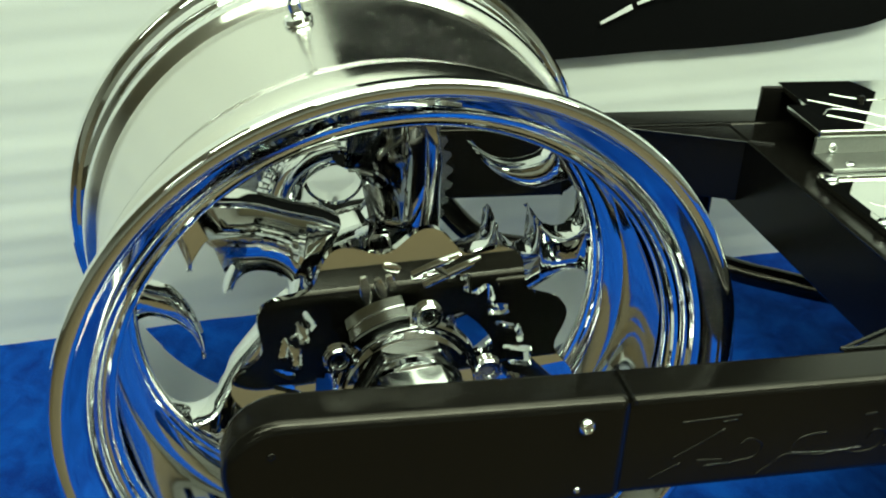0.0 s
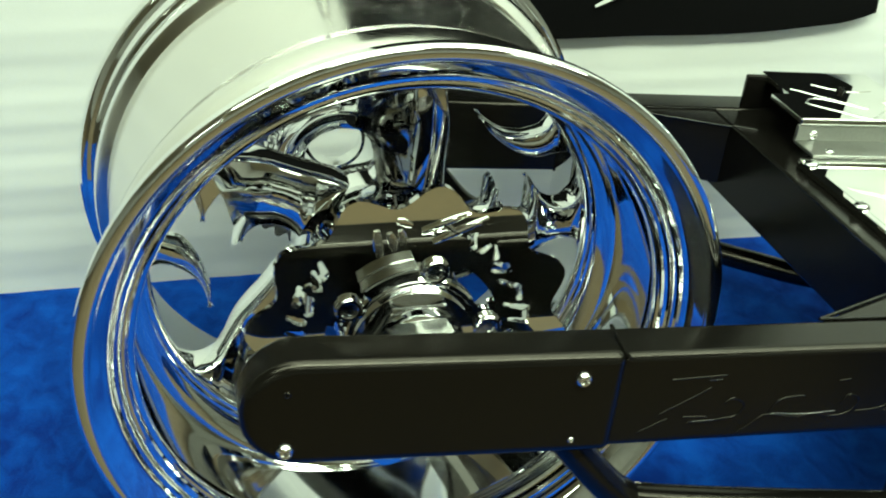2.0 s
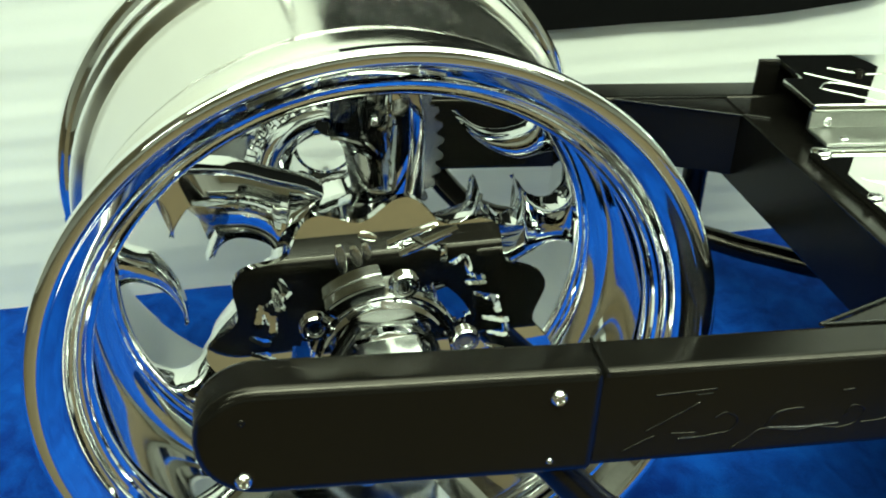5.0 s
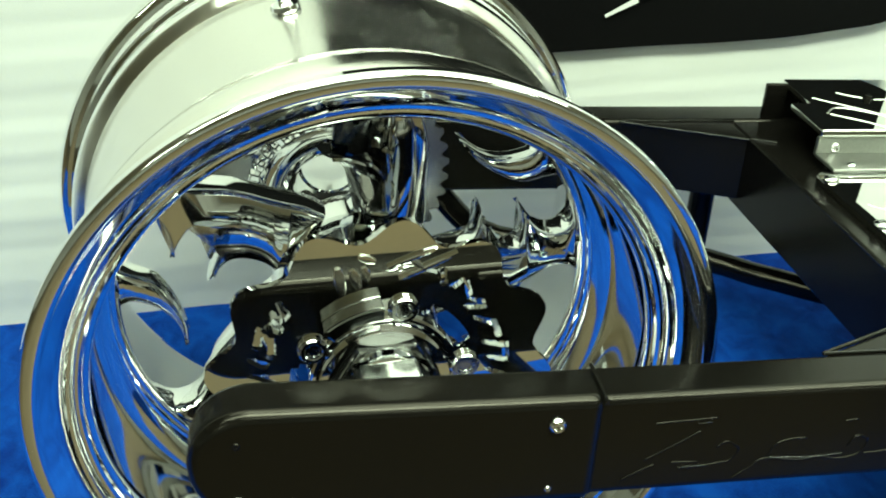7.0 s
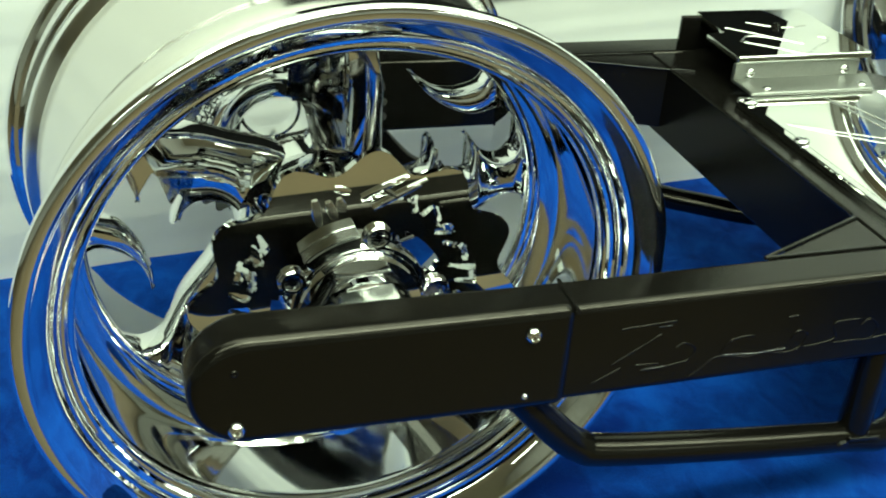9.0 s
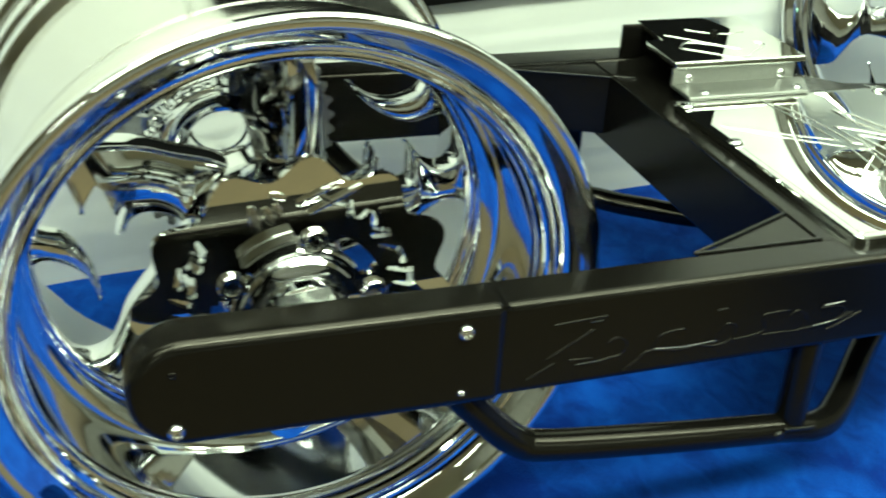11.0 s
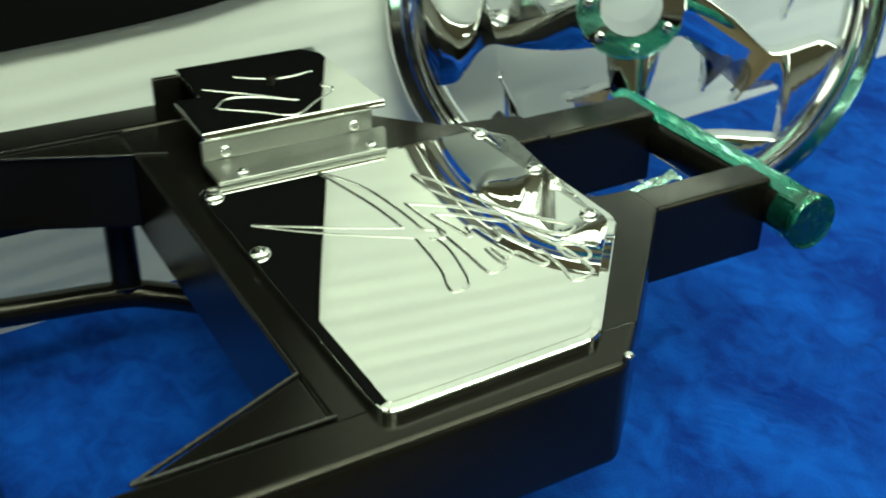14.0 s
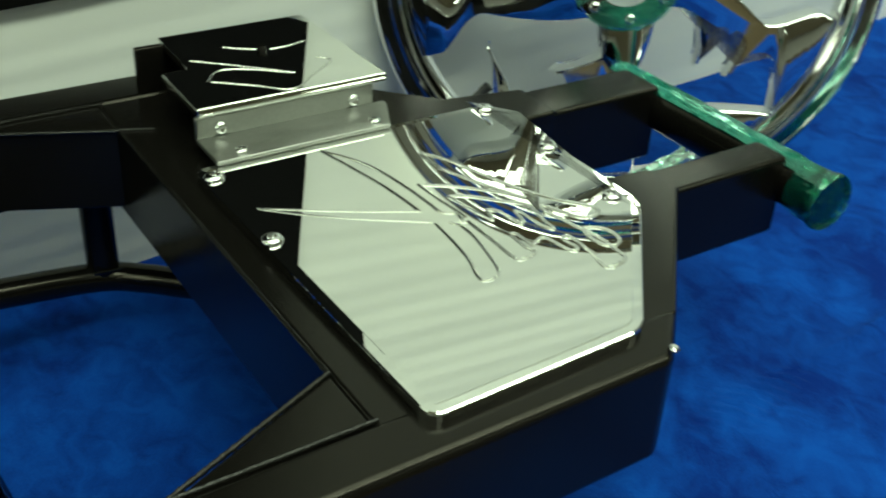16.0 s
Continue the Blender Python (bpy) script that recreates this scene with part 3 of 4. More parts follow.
def bead(a, b, r=0.0017, wobble=0.0006, seed=1):
    """A rippled weld bead from a to b."""
    a, b = Vector(a), Vector(b)
    n = max(6, int((b - a).length / 0.0025))
    bm = bmesh.new()
    run = [a.lerp(b, i / n) for i in range(n + 1)]
    return tube(run, r, sides=8, n=1, bm=bm, taper=lambda t: 0.9 + 0.10 * math.sin(t * n * 2.2 + seed) + 0.25 * noise.noise((t * 30, seed, 0)))


def build_swingarm():
    at = (0.30, 0.155, FLOOR)
    s = thing("swingarm", "black powder-coated motorcycle swingarm with box-section arms and tube braces", "swingarm", at, tilted=True)

    def put(name, bm, mat=BLACK, parent=s, label="", angle=35):
        return part(name, bm, mat, parent, label, angle, offset=at, even=mat is BLACK and name not in ("brace_tube", "brace_leg"))

    def toe_in(x):
        """The near arm draws in a little towards the crossmember."""
        return 0.018 * (x - 0.13)

    bm = arm_bar(-0.1000, -0.0615, 0.10, 0.595, 1.0, rnd=0.004, bevel=0.0065)
    for v in bm.verts:
        v.co.y += toe_in(v.co.x)
    near = put("near_arm", bm)
    cover = put("axle_cover", arm_bar(-0.1045, -0.0650, -0.109, 0.147, 0.0, top=0.2325, low=0.151, rnd=0.0395, bevel=0.009), label="rounded black axle cover")
    put("far_arm", arm_bar(0.368, 0.412, 0.040, 0.545, -0.9, rnd=0.004))
    put("axle_eye", shifted(lathe(disc_profile(0.060, 0, 0.038, 0.003, 0.038), 64), (.004, .3685, .178)))
    deck = put("crossmember", prism([(.4205, -.0625), (.6265, -.0592), (.7345, .0565), (.7345, .0895), (.698, .0930), (.698, .1990), (.7335, .1990), (.7335, .2480), (.664, .2600), (.560, .3675), (.4160, .3675)], LOW, TOP - 0.0005, bevel=0.003, segs=3))
    put("gusset", prism([(.311, -.0600), (.4205, -.0575), (.4200, -.0110)], LOW + 0.01, TOP - 0.001, bevel=0.002))
    put("gusset", prism([(.298, .3685), (.4165, .3685), (.4165, .3190)], LOW + 0.01, TOP - 0.001, bevel=0.002))
    put("pivot_arm", box(.715, .848, .0550, .0880, .160, TOP - 0.002, 0.004))
    put("pivot_arm", box(.715, .848, .2000, .2450, .160, TOP - 0.002, 0.004))
    # pivot sleeve, wrapped in film
    sleeve = put("pivot_tube", shifted(lathe(disc_profile(0.0195, 0.0, 0.242, 0.002, 0.0140), 48), (.858, .020, .2025)))
    def film(r0, r1, y0, y1, a0, a1, seed):
        """A wrinkled shell of stretch film round the sleeve, from angle a0 to a1."""
        bm = bmesh.new()
        rows = []
        for j in range(41):
            y = y0 + (y1 - y0) * j / 40
            row = []
            for i in range(37):
                a = radians(a0 + (a1 - a0) * i / 36)
                r = r0 + (r1 - r0) * (0.5 + 0.5 * noise.noise((math.cos(a) * 2.2, y * 60, math.sin(a) * 2.2 + seed)))
                row.append(bm.verts.new((r * math.cos(a), y, r * math.sin(a))))
            rows.append(row)
        for j in range(40):
            for i in range(36):
                bm.faces.new((rows[j][i], rows[j][i + 1], rows[j + 1][i + 1], rows[j + 1][i]))
        bmesh.ops.solidify(bm, geom=bm.faces[:], thickness=0.0005)
        return shifted(bm, (.858, .020, .2025))

    put("plastic_film", film(.0202, .0226, .012, .2435, -75, 126, 1.0), GREENFILM, sleeve, "green stretch film wrapped round the tube")
    put("plastic_film", film(.0202, .0228, -.0010, .0245, 100, 300, 5.0), ENDFILM, sleeve, "green stretch film wrapped round the tube")
    put("plastic_film", film(.0202, .0228, -.0010, .0130, -62, 102, 9.0), ENDFILM, sleeve, "green stretch film wrapped round the tube")
    bm = bmesh.new()
    rings = []
    for j in range(10):
        u = j / 9
        rings.append([bm.verts.new((.0225 * u * math.cos(a), -.0030 + .0024 * u ** 4 + .0016 * noise.noise((3.5 * u * math.cos(a), 3.5 * u * math.sin(a), 8.0)), .0225 * u * math.sin(a)))
                      for a in (2 * math.pi * i / 40 for i in range(40))] if j else [bm.verts.new((0, -.0048, 0))])
    for i in range(40):
        bm.faces.new((rings[0][0], rings[1][i], rings[1][(i + 1) % 40]))
        for lo, hi in zip(rings[1:], rings[2:]):
            bm.faces.new((lo[i], hi[i], hi[(i + 1) % 40], lo[(i + 1) % 40]))
    bmesh.ops.solidify(bm, geom=bm.faces[:], thickness=0.0004)
    put("film_roll", shifted(lathe([(.0205, -.0022), (.0222, -.0034), (.0234, -.0020), (.0236, .0010), (.0228, .0030), (.0212, .0020), (.0203, .0000)], 48), (.858, .020, .2025)), ENDFILM, sleeve)
    put("film_cap", shifted(bm, (.858, .020, .2025)), ENDFILM, sleeve, "clear green film stretched over the open end")
    bm = bmesh.new()
    rows = []
    for j in range(13):
        row = []
        for i in range(9):
            u, v = i / 8, j / 12
            x = .708 + (0.080 + 0.02 * v) * u
            row.append(bm.verts.new((x, .0935 + (0.018 + 0.016 * u) * v, .214 + 0.008 * u - 0.010 * v + 0.007 * noise.noise((u * 4, v * 5, 2.0)))))
        rows.append(row)
    for j in range(12):
        for i in range(8):
            bm.faces.new((rows[j][i], rows[j][i + 1], rows[j + 1][i + 1], rows[j + 1][i]))
    ret = bmesh.ops.extrude_face_region(bm, geom=bm.faces[:])
    bmesh.ops.translate(bm, verts=[v for v in ret["geom"] if isinstance(v, bmesh.types.BMVert)], vec=(0, 0.0006, -0.0008))
    put("film_scrap", bm, CLEARFILM, deck, "crumpled scrap of clear film")
    # lower tube braces
    def brace(points):
        return tube(points, 0.0128, 18, 9)

    put("brace_tube", brace([(.105, -.083, .165), (.119, -.083, .150), (.153, -.084, .112), (.172, -.084, .096), (.195, -.085, .089), (.300, -.085, .077), (.405, -.083, .066), (.445, -.080, .060), (.480, -.060, .062), (.560, .010, .080), (.640, .060, .120), (.680, .080, .160)]), label="bent black brace tube")
    put("brace_tube", brace([(.100, .391, .160), (.122, .391, .138), (.152, .390, .106), (.178, .390, .091), (.205, .389, .084), (.300, .388, .0715), (.400, .387, .0615), (.440, .370, .0580), (.480, .335, .059), (.560, .270, .070), (.640, .235, .120), (.680, .220, .160)]), label="bent black brace tube")
    put("brace_leg", tube([(.414, -.082, .064), (.4145, -.081, .11), (.415, -.080, LOW + .006)], 0.0128, 18, 4))
    put("brace_leg", tube([(.409, .388, .062), (.409, .388, .11), (.409, .388, LOW + .006)], 0.0135, 18, 4))
    # welds
    for a, b in (((.4195, -.012, TOP - .001), (.4165, .318, TOP - .001)), ((.311, -.0590, TOP), (.424, -.0570, TOP)), ((.4195, -.0115, TOP), (.311, -.0590, TOP)),
                 ((.298, .3675, TOP), (.420, .3675, TOP)), ((.298, .3670, TOP - .001), (.4165, .3180, TOP - .001)), ((.4165, .3180, TOP), (.440, .3080, TOP)), ((.402, -.095, .0735), (.430, -.095, .0715)), ((.396, .374, .074), (.422, .374, .072)),
                 ((.7335, .0560, TOP - .003), (.7335, .0890, TOP - .003)), ((.7335, .2000, TOP - .003), (.7335, .2460, TOP - .003)),
                 ((.843, .0890, .222), (.843, .0890, .175)), ((.147, -.1035, .229), (.147, -.063, .230))):
        put("weld_bead", bead(a, b), WELD)
    put("weld_lump", shifted(lathe(disc_profile(0.006, 0, 0.005, 0.002), 14), (.397, -.0975, .068)), WELD)
    # fixings on the near arm
    def stud(x, z, r, mat, h=0.004, parent=cover, y=-.1043, name="button_screw"):
        put(name, shifted(dome_screw(r, h, 18), (x, y, z), (90, 0, 0)), mat, parent, "small chrome screw" if mat is CHROME else "")

    stud(.116, .215, .0058, CHROME)
    stud(-.079, .166, .0058, CHROME)
    stud(-.079, .210, .0026, BLACK, 0.0012, name="screw_hole")
    stud(.115, .1645, .0024, CHROME, 0.0015)
    put("cover_plug", shifted(lathe(disc_profile(0.0032, 0, 0.003, 0.001), 12), (.599, -.0860, TOP - .001), (90, 0, 0)), CHROME, near)
    # unreadable flourish on the arm's side and top
    def stroke(points, r, parent, name="raised_stroke", mat=BLACK):
        put(name, tube(points, r, 6, 5), mat, parent)

    for pts in ([(.165, .164), (.176, .170), (.186, .175)], [(.179, .179), (.191, .186), (.203, .193), (.214, .200)], [(.183, .208), (.204, .209), (.224, .210)], [(.198, .176), (.216, .175)],
                [(.203, .171), (.217, .171), (.230, .173), (.239, .175), (.243, .184), (.234, .190), (.227, .186)], [(.242, .159), (.253, .167), (.262, .174), (.279, .172), (.291, .171), (.303, .174)],
                [(.264, .176), (.270, .186), (.281, .189), (.290, .189)], [(.302, .173), (.317, .170), (.330, .173), (.335, .184), (.326, .188), (.321, .180)], [(.315, .201), (.324, .202)],
                [(.335, .173), (.349, .174), (.360, .178), (.356, .190), (.366, .192), (.379, .192)], [(.359, .173), (.378, .173), (.392, .173), (.396, .183), (.387, .191), (.380, .186)],
                [(.393, .173), (.405, .174), (.424, .177), (.431, .186), (.421, .190), (.408, .190)], [(.417, .169), (.432, .175), (.446, .182)]):
        stroke([(x, -.1000 + toe_in(x), z) for x, z in pts], 0.0007, near)
    # glints on the flourish, put in as thin strokes of bare steel colour
    for pts in ([(.266, .1755), (.293, .1735), (.318, .1745)], [(.404, .1745), (.426, .178), (.438, .1825)], [(.205, .1720), (.222, .1722)], [(.410, .1925), (.428, .1935)], [(.211, .2065), (.221, .2072)]):
        stroke([(x, -.1006 + toe_in(x), z) for x, z in pts], 0.0003, near, "glint_stroke", STEEL)
    rng = random.Random(4)
    for k in range(22):
        x = -0.055 + 0.0082 * k + rng.uniform(-.001, .001)
        y = -.082 - .0002 * k
        stroke([(x, y - .004, .2323), (x + rng.uniform(-.002, .003), y, .2326), (x + .004, y + rng.uniform(0, .005), .2323)], 0.0004, cover)


build_swingarm()


def build_sprocket():
    at = (0.004, 0.336, FLOOR)
    s = thing("sprocket", "steel chain sprocket with round windows on the far arm's axle carrier", "sprocket", at, tilted=True)
    axis = 0.2465
    bm = bmesh.new()
    teeth, rows = 44, []
    steps = teeth * 6
    shape = (0.0, 0.35, 0.9, 1.0, 0.9, 0.35)
    lv = (0.050, 0.062, 0.070, 0.086, 0.096, None)
    V = {}

    def vert(k, i, side):
        key = (k % steps, i, side)
        if key not in V:
            a = 2 * math.pi * key[0] / steps
            r = lv[i] if lv[i] else 0.108 + 0.0075 * shape[key[0] % 6]
            V[key] = bm.verts.new((r * math.cos(a), (0.0, 0.007)[side], axis + r * math.sin(a)))
        return V[key]

    keep = {}
    for k in range(steps):
        for i in range(5):
            d = (360 * (k + .5) / steps) % 60
            keep[k, i] = not ((i in (1, 3) and 18 < d < 42) or (i == 2 and 14 < d < 46))
    for (k, i), ok in keep.items():
        if ok:
            a, b, c, d = (k, i), (k + 1, i), (k + 1, i + 1), (k, i + 1)
            bm.faces.new([vert(*q, 0) for q in (a, b, c, d)])
            bm.faces.new([vert(*q, 1) for q in (d, c, b, a)])
            for (p, q), other in (((a, b), (k, i - 1)), ((c, d), (k, i + 1)), ((d, a), ((k - 1) % steps, i)), ((b, c), ((k + 1) % steps, i))):
                if not keep.get(other, False):
                    bm.faces.new((vert(*p, 0), vert(*p, 1), vert(*q, 1), vert(*q, 0)))
    part("plate", bm, STEEL, s)
    part("carrier", shifted(lathe([(.0270, .012), (.0290, .010), (.0340, -.020), (.0405, -.056), (.0440, -.0625), (.050, -.0650), (.054, -.0665), (.064, -.0665), (.0695, -.064), (.0705, -.060), (.0705, -.050), (.0740, -.047),
                                   (.0740, -.040), (.0690, -.036), (.062, -.030), (.060, -.012), (.056, -.008), (.056, .032), (.0270, .032)], 96), (0, 0, axis)), CHROME, s, "chromed ring-shaped carrier")
    for k in range(44):
        a = 2 * math.pi * k / 44
        bm = box(-.0030, .0030, -.0640, -.0500, .0690, .0795, 0.0010, 1)
        bmesh.ops.rotate(bm, verts=bm.verts, cent=(0, 0, 0), matrix=Matrix.Rotation(a, 3, "Y"))
        part("tooth", shifted(bm, (0, 0, axis)), CHROME, s)


build_sprocket()


# ---- polished cover plate on the crossmember ----
def build_plate():
    at = (0.55, 0.06, TOP)
    p = thing("cover_plate", "mirror-polished steel cover plate with engraved flourish, screwed to the swingarm", "plate", at, tilted=True)
    pts = [(.4435, -.0755), (.5900, -.0695), (.6880, .0450), (.6870, .2060), (.6740, .2235), (.4365, .2230)]
    bm = bmesh.new()
    pts = rounded(pts, 0.0110, 6)
    rings = [[bm.verts.new((*pt, z)) for pt in shape] for shape, z in ((pts, TOP + .0003), (pts, TOP + .0050), (inset(pts, .0004), TOP + .0060), (inset(pts, .0012), TOP + .0066), (inset(pts, .0066), TOP + .0072), (inset(pts, .0068), TOP + .0074))]
    for lo, hi in zip(rings, rings[1:]):
        for i in range(len(pts)):
            bm.faces.new((lo[i], lo[(i + 1) % len(pts)], hi[(i + 1) % len(pts)], hi[i]))
    bm.faces.new(rings[0][::-1])
    bm.faces.new(rings[-1])
    part("plate", bm, MIRROR, p, offset=at, smooth=False)
    for x, y in ((.4445, .2040), (.4450, .1130), (.6730, .2130), (.6780, .1380), (.6720, .0580)):
        bm = shifted(dome_screw(.0072, .0036, 20), (x, y, TOP + 0.0072))
        part("screw", bm, CHROME, p, "chrome button-head screw", offset=at)
    def groove(run, r=0.0011):
        bm = tube([(x, y, TOP + 0.0069) for x, y in run], r * 1.25, 8, 6)
        part("engraved_stroke", bm, ETCHED, p, "bright engraved flourish", offset=at)

    for run in ([(.454, .153), (.480, .137), (.511, .119), (.546, .101)], [(.455, .151), (.477, .132), (.507, .110), (.545, .086)]):
        groove(run, 0.0009)
    # a long feather with a blunt, rounded foot
    groove([(.527, .207), (.534, .177), (.541, .142), (.544, .117), (.545, .101)])
    groove([(.527, .207), (.540, .187), (.549, .164), (.554, .133), (.556, .107), (.557, .094), (.565, .088), (.564, .080), (.566, .076), (.555, .080)])
    groove([(.546, .083), (.544, .059), (.541, .037), (.536, .021), (.536, .014), (.543, .013), (.550, .018), (.555, .036), (.559, .058), (.559, .074), (.555, .080)])
    # upper swept feathers
    groove([(.589, .172), (.600, .154), (.612, .121), (.622, .095), (.637, .070), (.651, .054), (.651, .046), (.642, .043), (.633, .049), (.623, .070)], 0.0014)
    groove([(.588, .170), (.590, .145), (.600, .119), (.610, .098), (.618, .083)], 0.0014)
    groove([(.566, .131), (.589, .115), (.608, .096), (.618, .083)], 0.0012)
    groove([(.563, .133), (.565, .108), (.568, .081)])
    # barbed middle stroke
    groove([(.573, .105), (.573, .109), (.585, .103), (.602, .087), (.613, .076), (.613, .064), (.611, .052), (.611, .043), (.608, .044), (.605, .056), (.604, .070)], 0.0013)
    groove([(.604, .070), (.601, .072), (.599, .060), (.595, .058), (.593, .068), (.591, .078), (.585, .082), (.583, .072), (.580, .072), (.576, .090), (.573, .105)], 0.0013)
    # lower run of loops
    groove([(.566, .076), (.567, .050), (.567, .028), (.570, .022), (.579, .023), (.583, .026), (.581, .033), (.581, .047), (.582, .050), (.585, .048), (.586, .032)], 0.0012)
    groove([(.586, .032), (.597, .037), (.600, .032), (.604, .016), (.610, .017), (.608, .027), (.610, .031), (.614, .029), (.614, .008), (.611, -.006), (.614, -.011), (.624, -.010), (.630, -.006)], 0.0013)
    groove([(.630, -.006), (.630, .019), (.625, .039), (.620, .060), (.620, .069), (.623, .070)], 0.0013)
    groove([(.628, .034), (.638, .029), (.642, .019), (.639, .010), (.632, .008), (.626, .014), (.625, .026), (.628, .034)], 0.0013)


build_plate()


def build_bracket():
    at = (0.527, 0.30, TOP)
    b = thing("bracket", "mirror-polished raised bracket with a screwed aluminium angle strip", "bracket", at, tilted=True)
    z0 = TOP + 0.0078
    ztop = 0.2675
    put = lambda name, bm, mat, label="", ang=60: part(name, bm, mat, b, label, ang, offset=at, even=name in ("top_plate", "face_strip", "flange"))

    def slope(bm):
        for v in bm.verts:
            v.co.z -= 0.0040 * (0.386 - v.co.y) / 0.132
        return bm

    put("top_plate", slope(prism([(.4545, .2545), (.608, .2545), (.600, .386), (.4740, .386), (.4740, .322), (.4535, .322)], ztop - .0070, ztop, bevel=0.0016, segs=3)), MIRROR, "mirror top with engraved lines")
    put("back_wall", box(.4695, .596, .378, .3835, TOP, ztop - .0074, 0.001), BLACK)
    put("end_wall", box(.590, .5955, .262, .3775, TOP, ztop - .0112, 0.001), BLACK)
    put("rear_tab", box(.4505, .4737, .3710, .3765, TOP, ztop - .0010, 0.0012), BLACK)
    put("face_strip", box(.4535, .597, .2562, .2612, z0, .2557, 0.0014), ALUMINIUM, "brushed aluminium face")
    put("flange", prism([(.4525, .2165), (.590, .2165), (.606, .2505), (.606, .2560), (.4525, .2560)], z0, z0 + .0036, bevel=0.0012), ALUMINIUM, "brushed aluminium flange")
    for x in (.472, .580):
        put("screw", shifted(dome_screw(.0050, .0030, 18), (x, .2563, .2455), (90, 0, 0)), CHROME, "small chrome screw")
    for x in (.474, .581):
        put("screw", shifted(dome_screw(.0050, .0030, 18), (x, .2250, z0 + .0035)), CHROME, "small chrome screw")
    for run in ([(.481, .334), (.513, .309), (.544, .283)], [(.479, .295), (.492, .308), (.512, .304), (.544, .283)],
                [(.481, .293), (.508, .274), (.531, .258), (.556, .275), (.579, .292), (.572, .302)], [(.513, .348), (.524, .340), (.535, .334)], [(.545, .330), (.560, .330), (.577, .334)]):
        put("engraved_stroke", slope(tube([(x, y, ztop - .0001) for x, y in run], 0.0008, 8, 7)), ETCHED, "bright engraved line")
    put("clamp_post", tube([(.539, .331, ztop - .003), (.539, .331, ztop + .0025)], 0.0036, 14, 2), BLACK)


build_bracket()


# ---- the narrow front wheel leaning on the drape ----
FRONT_SPOKE = [
    [(.056, 52), (.066, 34), (.084, 23), (.111, 12), (.140, 4), (.157, .5), (.168, 0), (.183, 2), (.202, 6), (.217, 8), (.236, 7)],
    [(.236, 7), (.237, -6), (.236, -24)],
    [(.236, -24), (.221, -18), (.212, -14), (.199, -11), (.185, -10), (.174, -12), (.168, -16), (.166, -25)],
    [(.166, -25), (.162, -16), (.156, -10.5), (.147, -8), (.140, -8.5), (.136, -14.5)],
    [(.136, -14.5), (.130, -9.5), (.124, -10), (.121, -13), (.124, -21), (.134, -32)],
    [(.134, -32), (.121, -25), (.108, -19), (.096, -12), (.078, -12), (.064, -17), (.056, -30)],
    [(.056, -30), (.054, 10), (.056, 52)]]
FRONT_CLAW = [[(.236, 36), (.208, 33), (.188, 26), (.176, 19), (.169, 12)], [(.169, 12), (.171, 20), (.178, 29), (.194, 38), (.236, 49)], [(.236, 49), (.237, 42), (.236, 36)]]


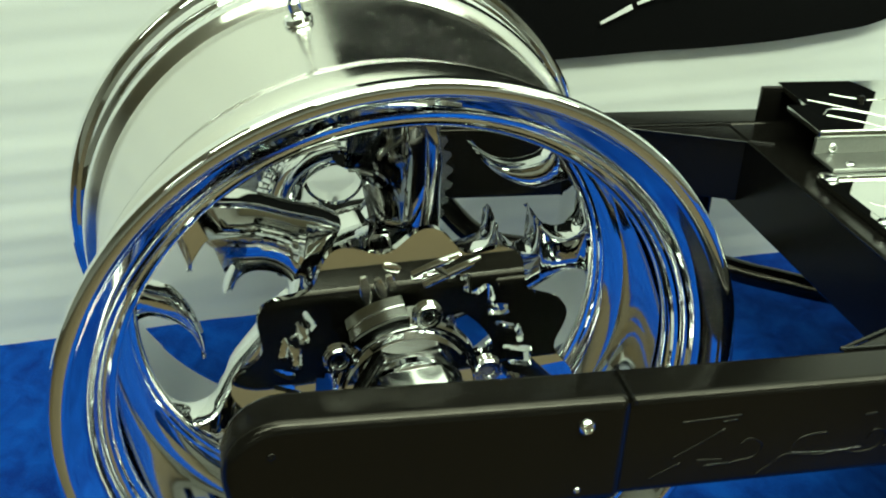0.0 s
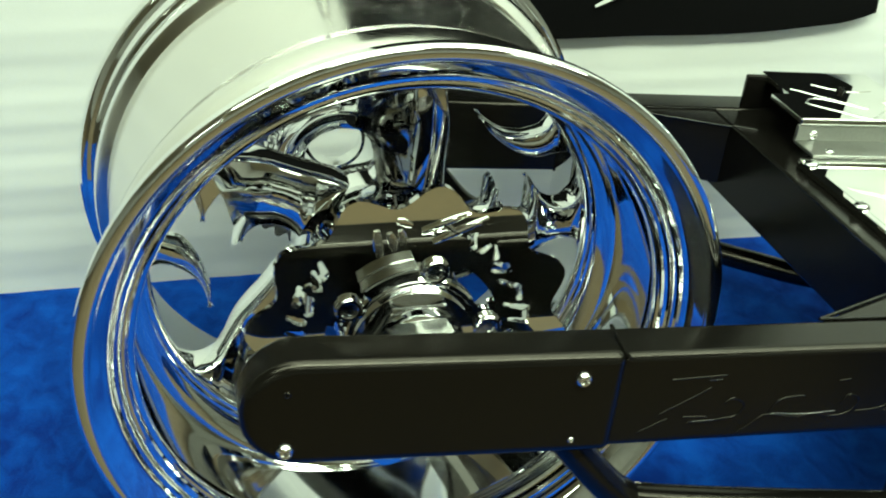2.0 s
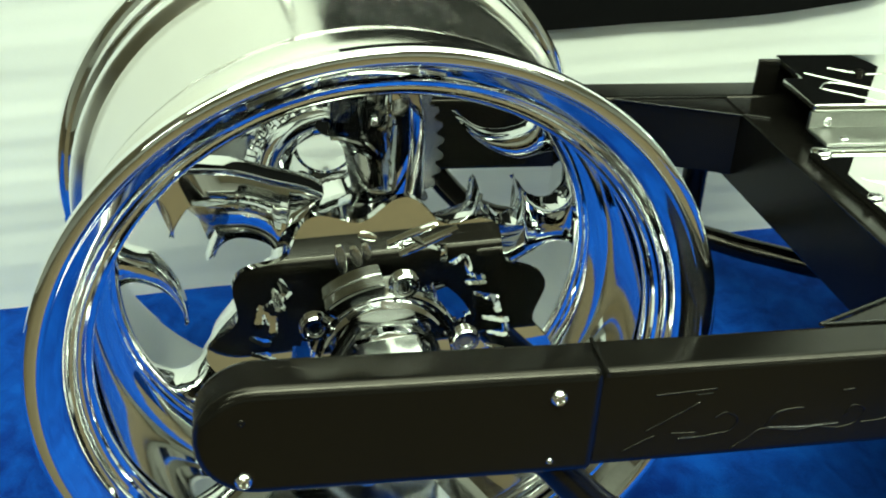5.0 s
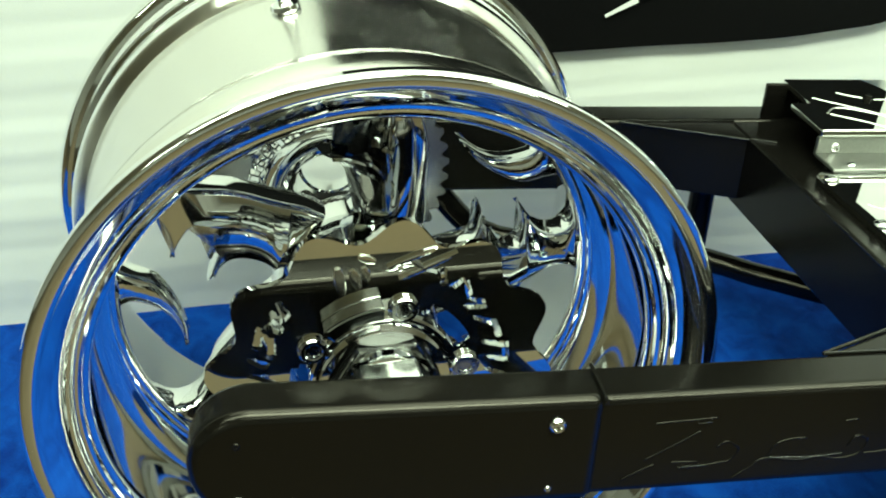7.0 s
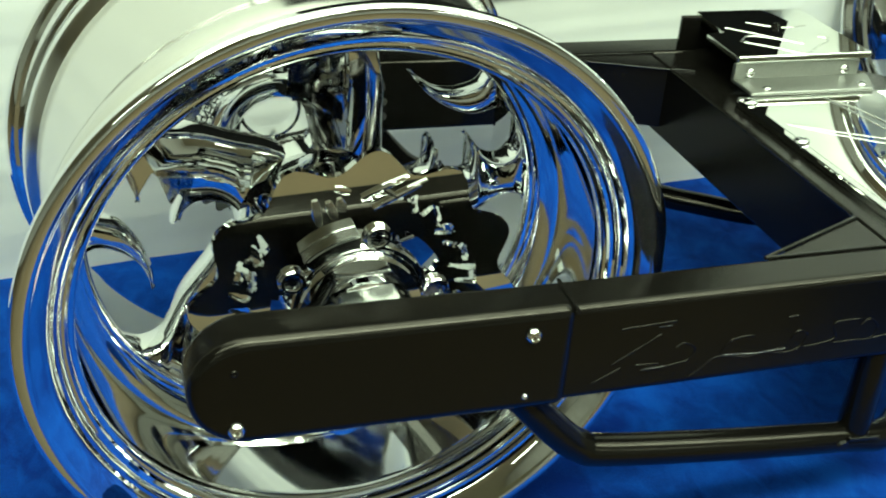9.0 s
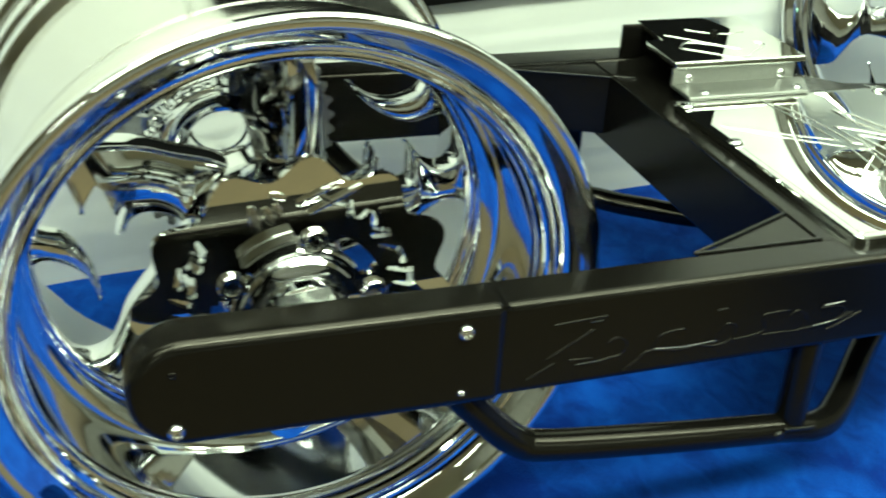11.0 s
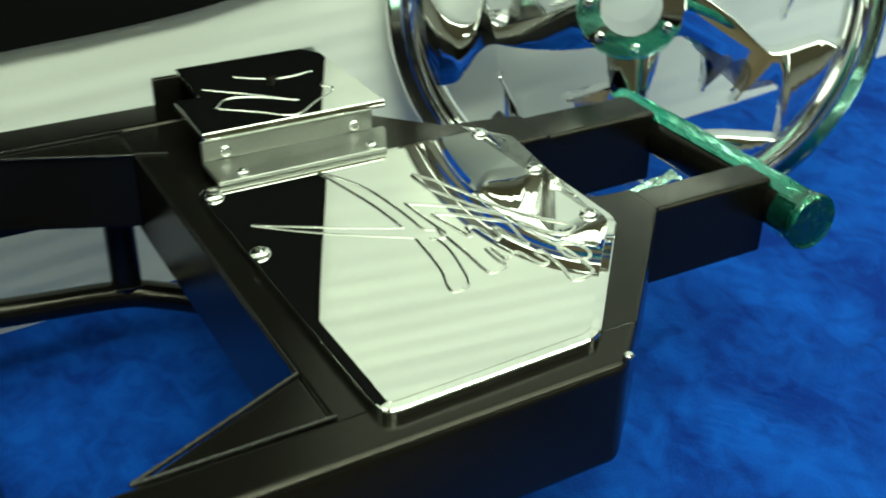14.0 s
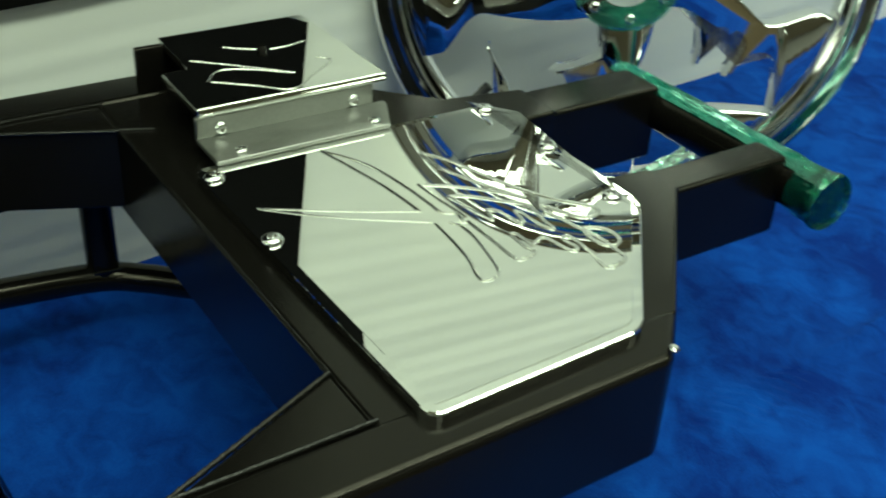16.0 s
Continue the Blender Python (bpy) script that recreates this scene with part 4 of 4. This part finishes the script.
def build_front_wheel():
    r = 0.2420
    size = r / 0.2745
    yaw, pit = -34.2, -8.3
    mid = Vector((0.952, 0.3530, 0.1800))
    m = pose(0, 0, 0, pit, 0, yaw)
    foot = mid - (m.to_3x3() @ Vector((0, 0, r)))
    w = thing("front_wheel", "narrow chrome motorcycle wheel without tyre, leaning on white drape", "wheel", foot, (pit, 0, yaw))

    def set_in(bm):
        bmesh.ops.scale(bm, verts=bm.verts, vec=(size, size, size))
        return raise_to(bm, r)

    prof = [(.2830, -.0330), (.2830, -.0290), (.2800, -.0265), (.2730, -.0250), (.2700, -.0200), (.2690, -.0080), (.2620, 0.0), (.2690, .0080), (.2700, .0200), (.2730, .0250),
            (.2800, .0265), (.2830, .0290), (.2830, .0330), (.2800, .0350), (.2740, .0340), (.2660, .0290), (.2560, .0250), (.2480, .0180), (.2440, .0090), (.2420, 0.0),
            (.2450, -.0100), (.2475, -.0165), (.2500, -.0190), (.2530, -.0205), (.2555, -.0235), (.2570, -.0262), (.2590, -.0270), (.2600, -.0262), (.2612, -.0285), (.2640, -.0292),
            (.2665, -.0280), (.2680, -.0265), (.2768, -.0320), (.2778, -.0345), (.2800, -.0360), (.2822, -.0345)]
    part("rim", set_in(lathe([(a - .0085, b * .82) for a, b in prof], 200)), CHROME, w, angle=28)

    part("hub", set_in(lathe([(.034, -.026), (.058, -.026), (.060, -.024), (.060, -.017), (.052, -.013), (.044, -.006), (.052, .004), (.054, .016), (.048, .024), (.040, .040), (.034, .040)], 80)), CHROME, w)
    for a0, a1, seed in ((40, 214, 1), (228, 335, 5)):
        ring = []
        for k in range(25):
            a = a0 + (a1 - a0) * k / 24
            ring.append((polar(.0610 + .0004 * noise.noise((k * .6, seed, 0)), a), polar(.0352 + (.012 if k in (0, 24) else .004) * abs(noise.noise((k * .35, seed, 3))), a)))
        outline = [o for o, _ in ring] + [i for _, i in ring[::-1]]
        part("film_patch", set_in(prism(outline, -.0268, -.0263, axis="y")), HUBFILM, w, "torn green protective film on the hub face")
    for k in range(7):
        x, z = polar(.0475, 20 + 360 * k / 7)
        part("hub_bolt", set_in(shifted(dome_screw(.0062, .004, 18), (x, -.0268, z), (90, 0, 0))), CHROME, w, "chrome hub bolt")
    for k in range(5):
        spin = 196 + 72 * k
        sp = part("spoke", set_in(cut_shape(FRONT_SPOKE, spin, -.0165, .0165, .0024, .0030)), CHROME, w, angle=60)
        part("claw", set_in(cut_shape(FRONT_CLAW, spin, -.0140, .0140, .0018, .0030)), CHROME, sp, angle=60)
    v = part("valve_stem", lathe([(0.0, 0.0), (.006, 0.0), (.006, .006), (.0042, .008), (.0042, .026), (.0052, .028), (.0052, .038), (0.0, .038)], 16), RUBBER, w, "dark valve stem")
    x, z = polar(.212, 222)
    v.matrix_local = pose(x, 0, r + z, 0, 90 - 222, 0) @ pose(0, 0, 0, -90, 0, 0)


build_front_wheel()
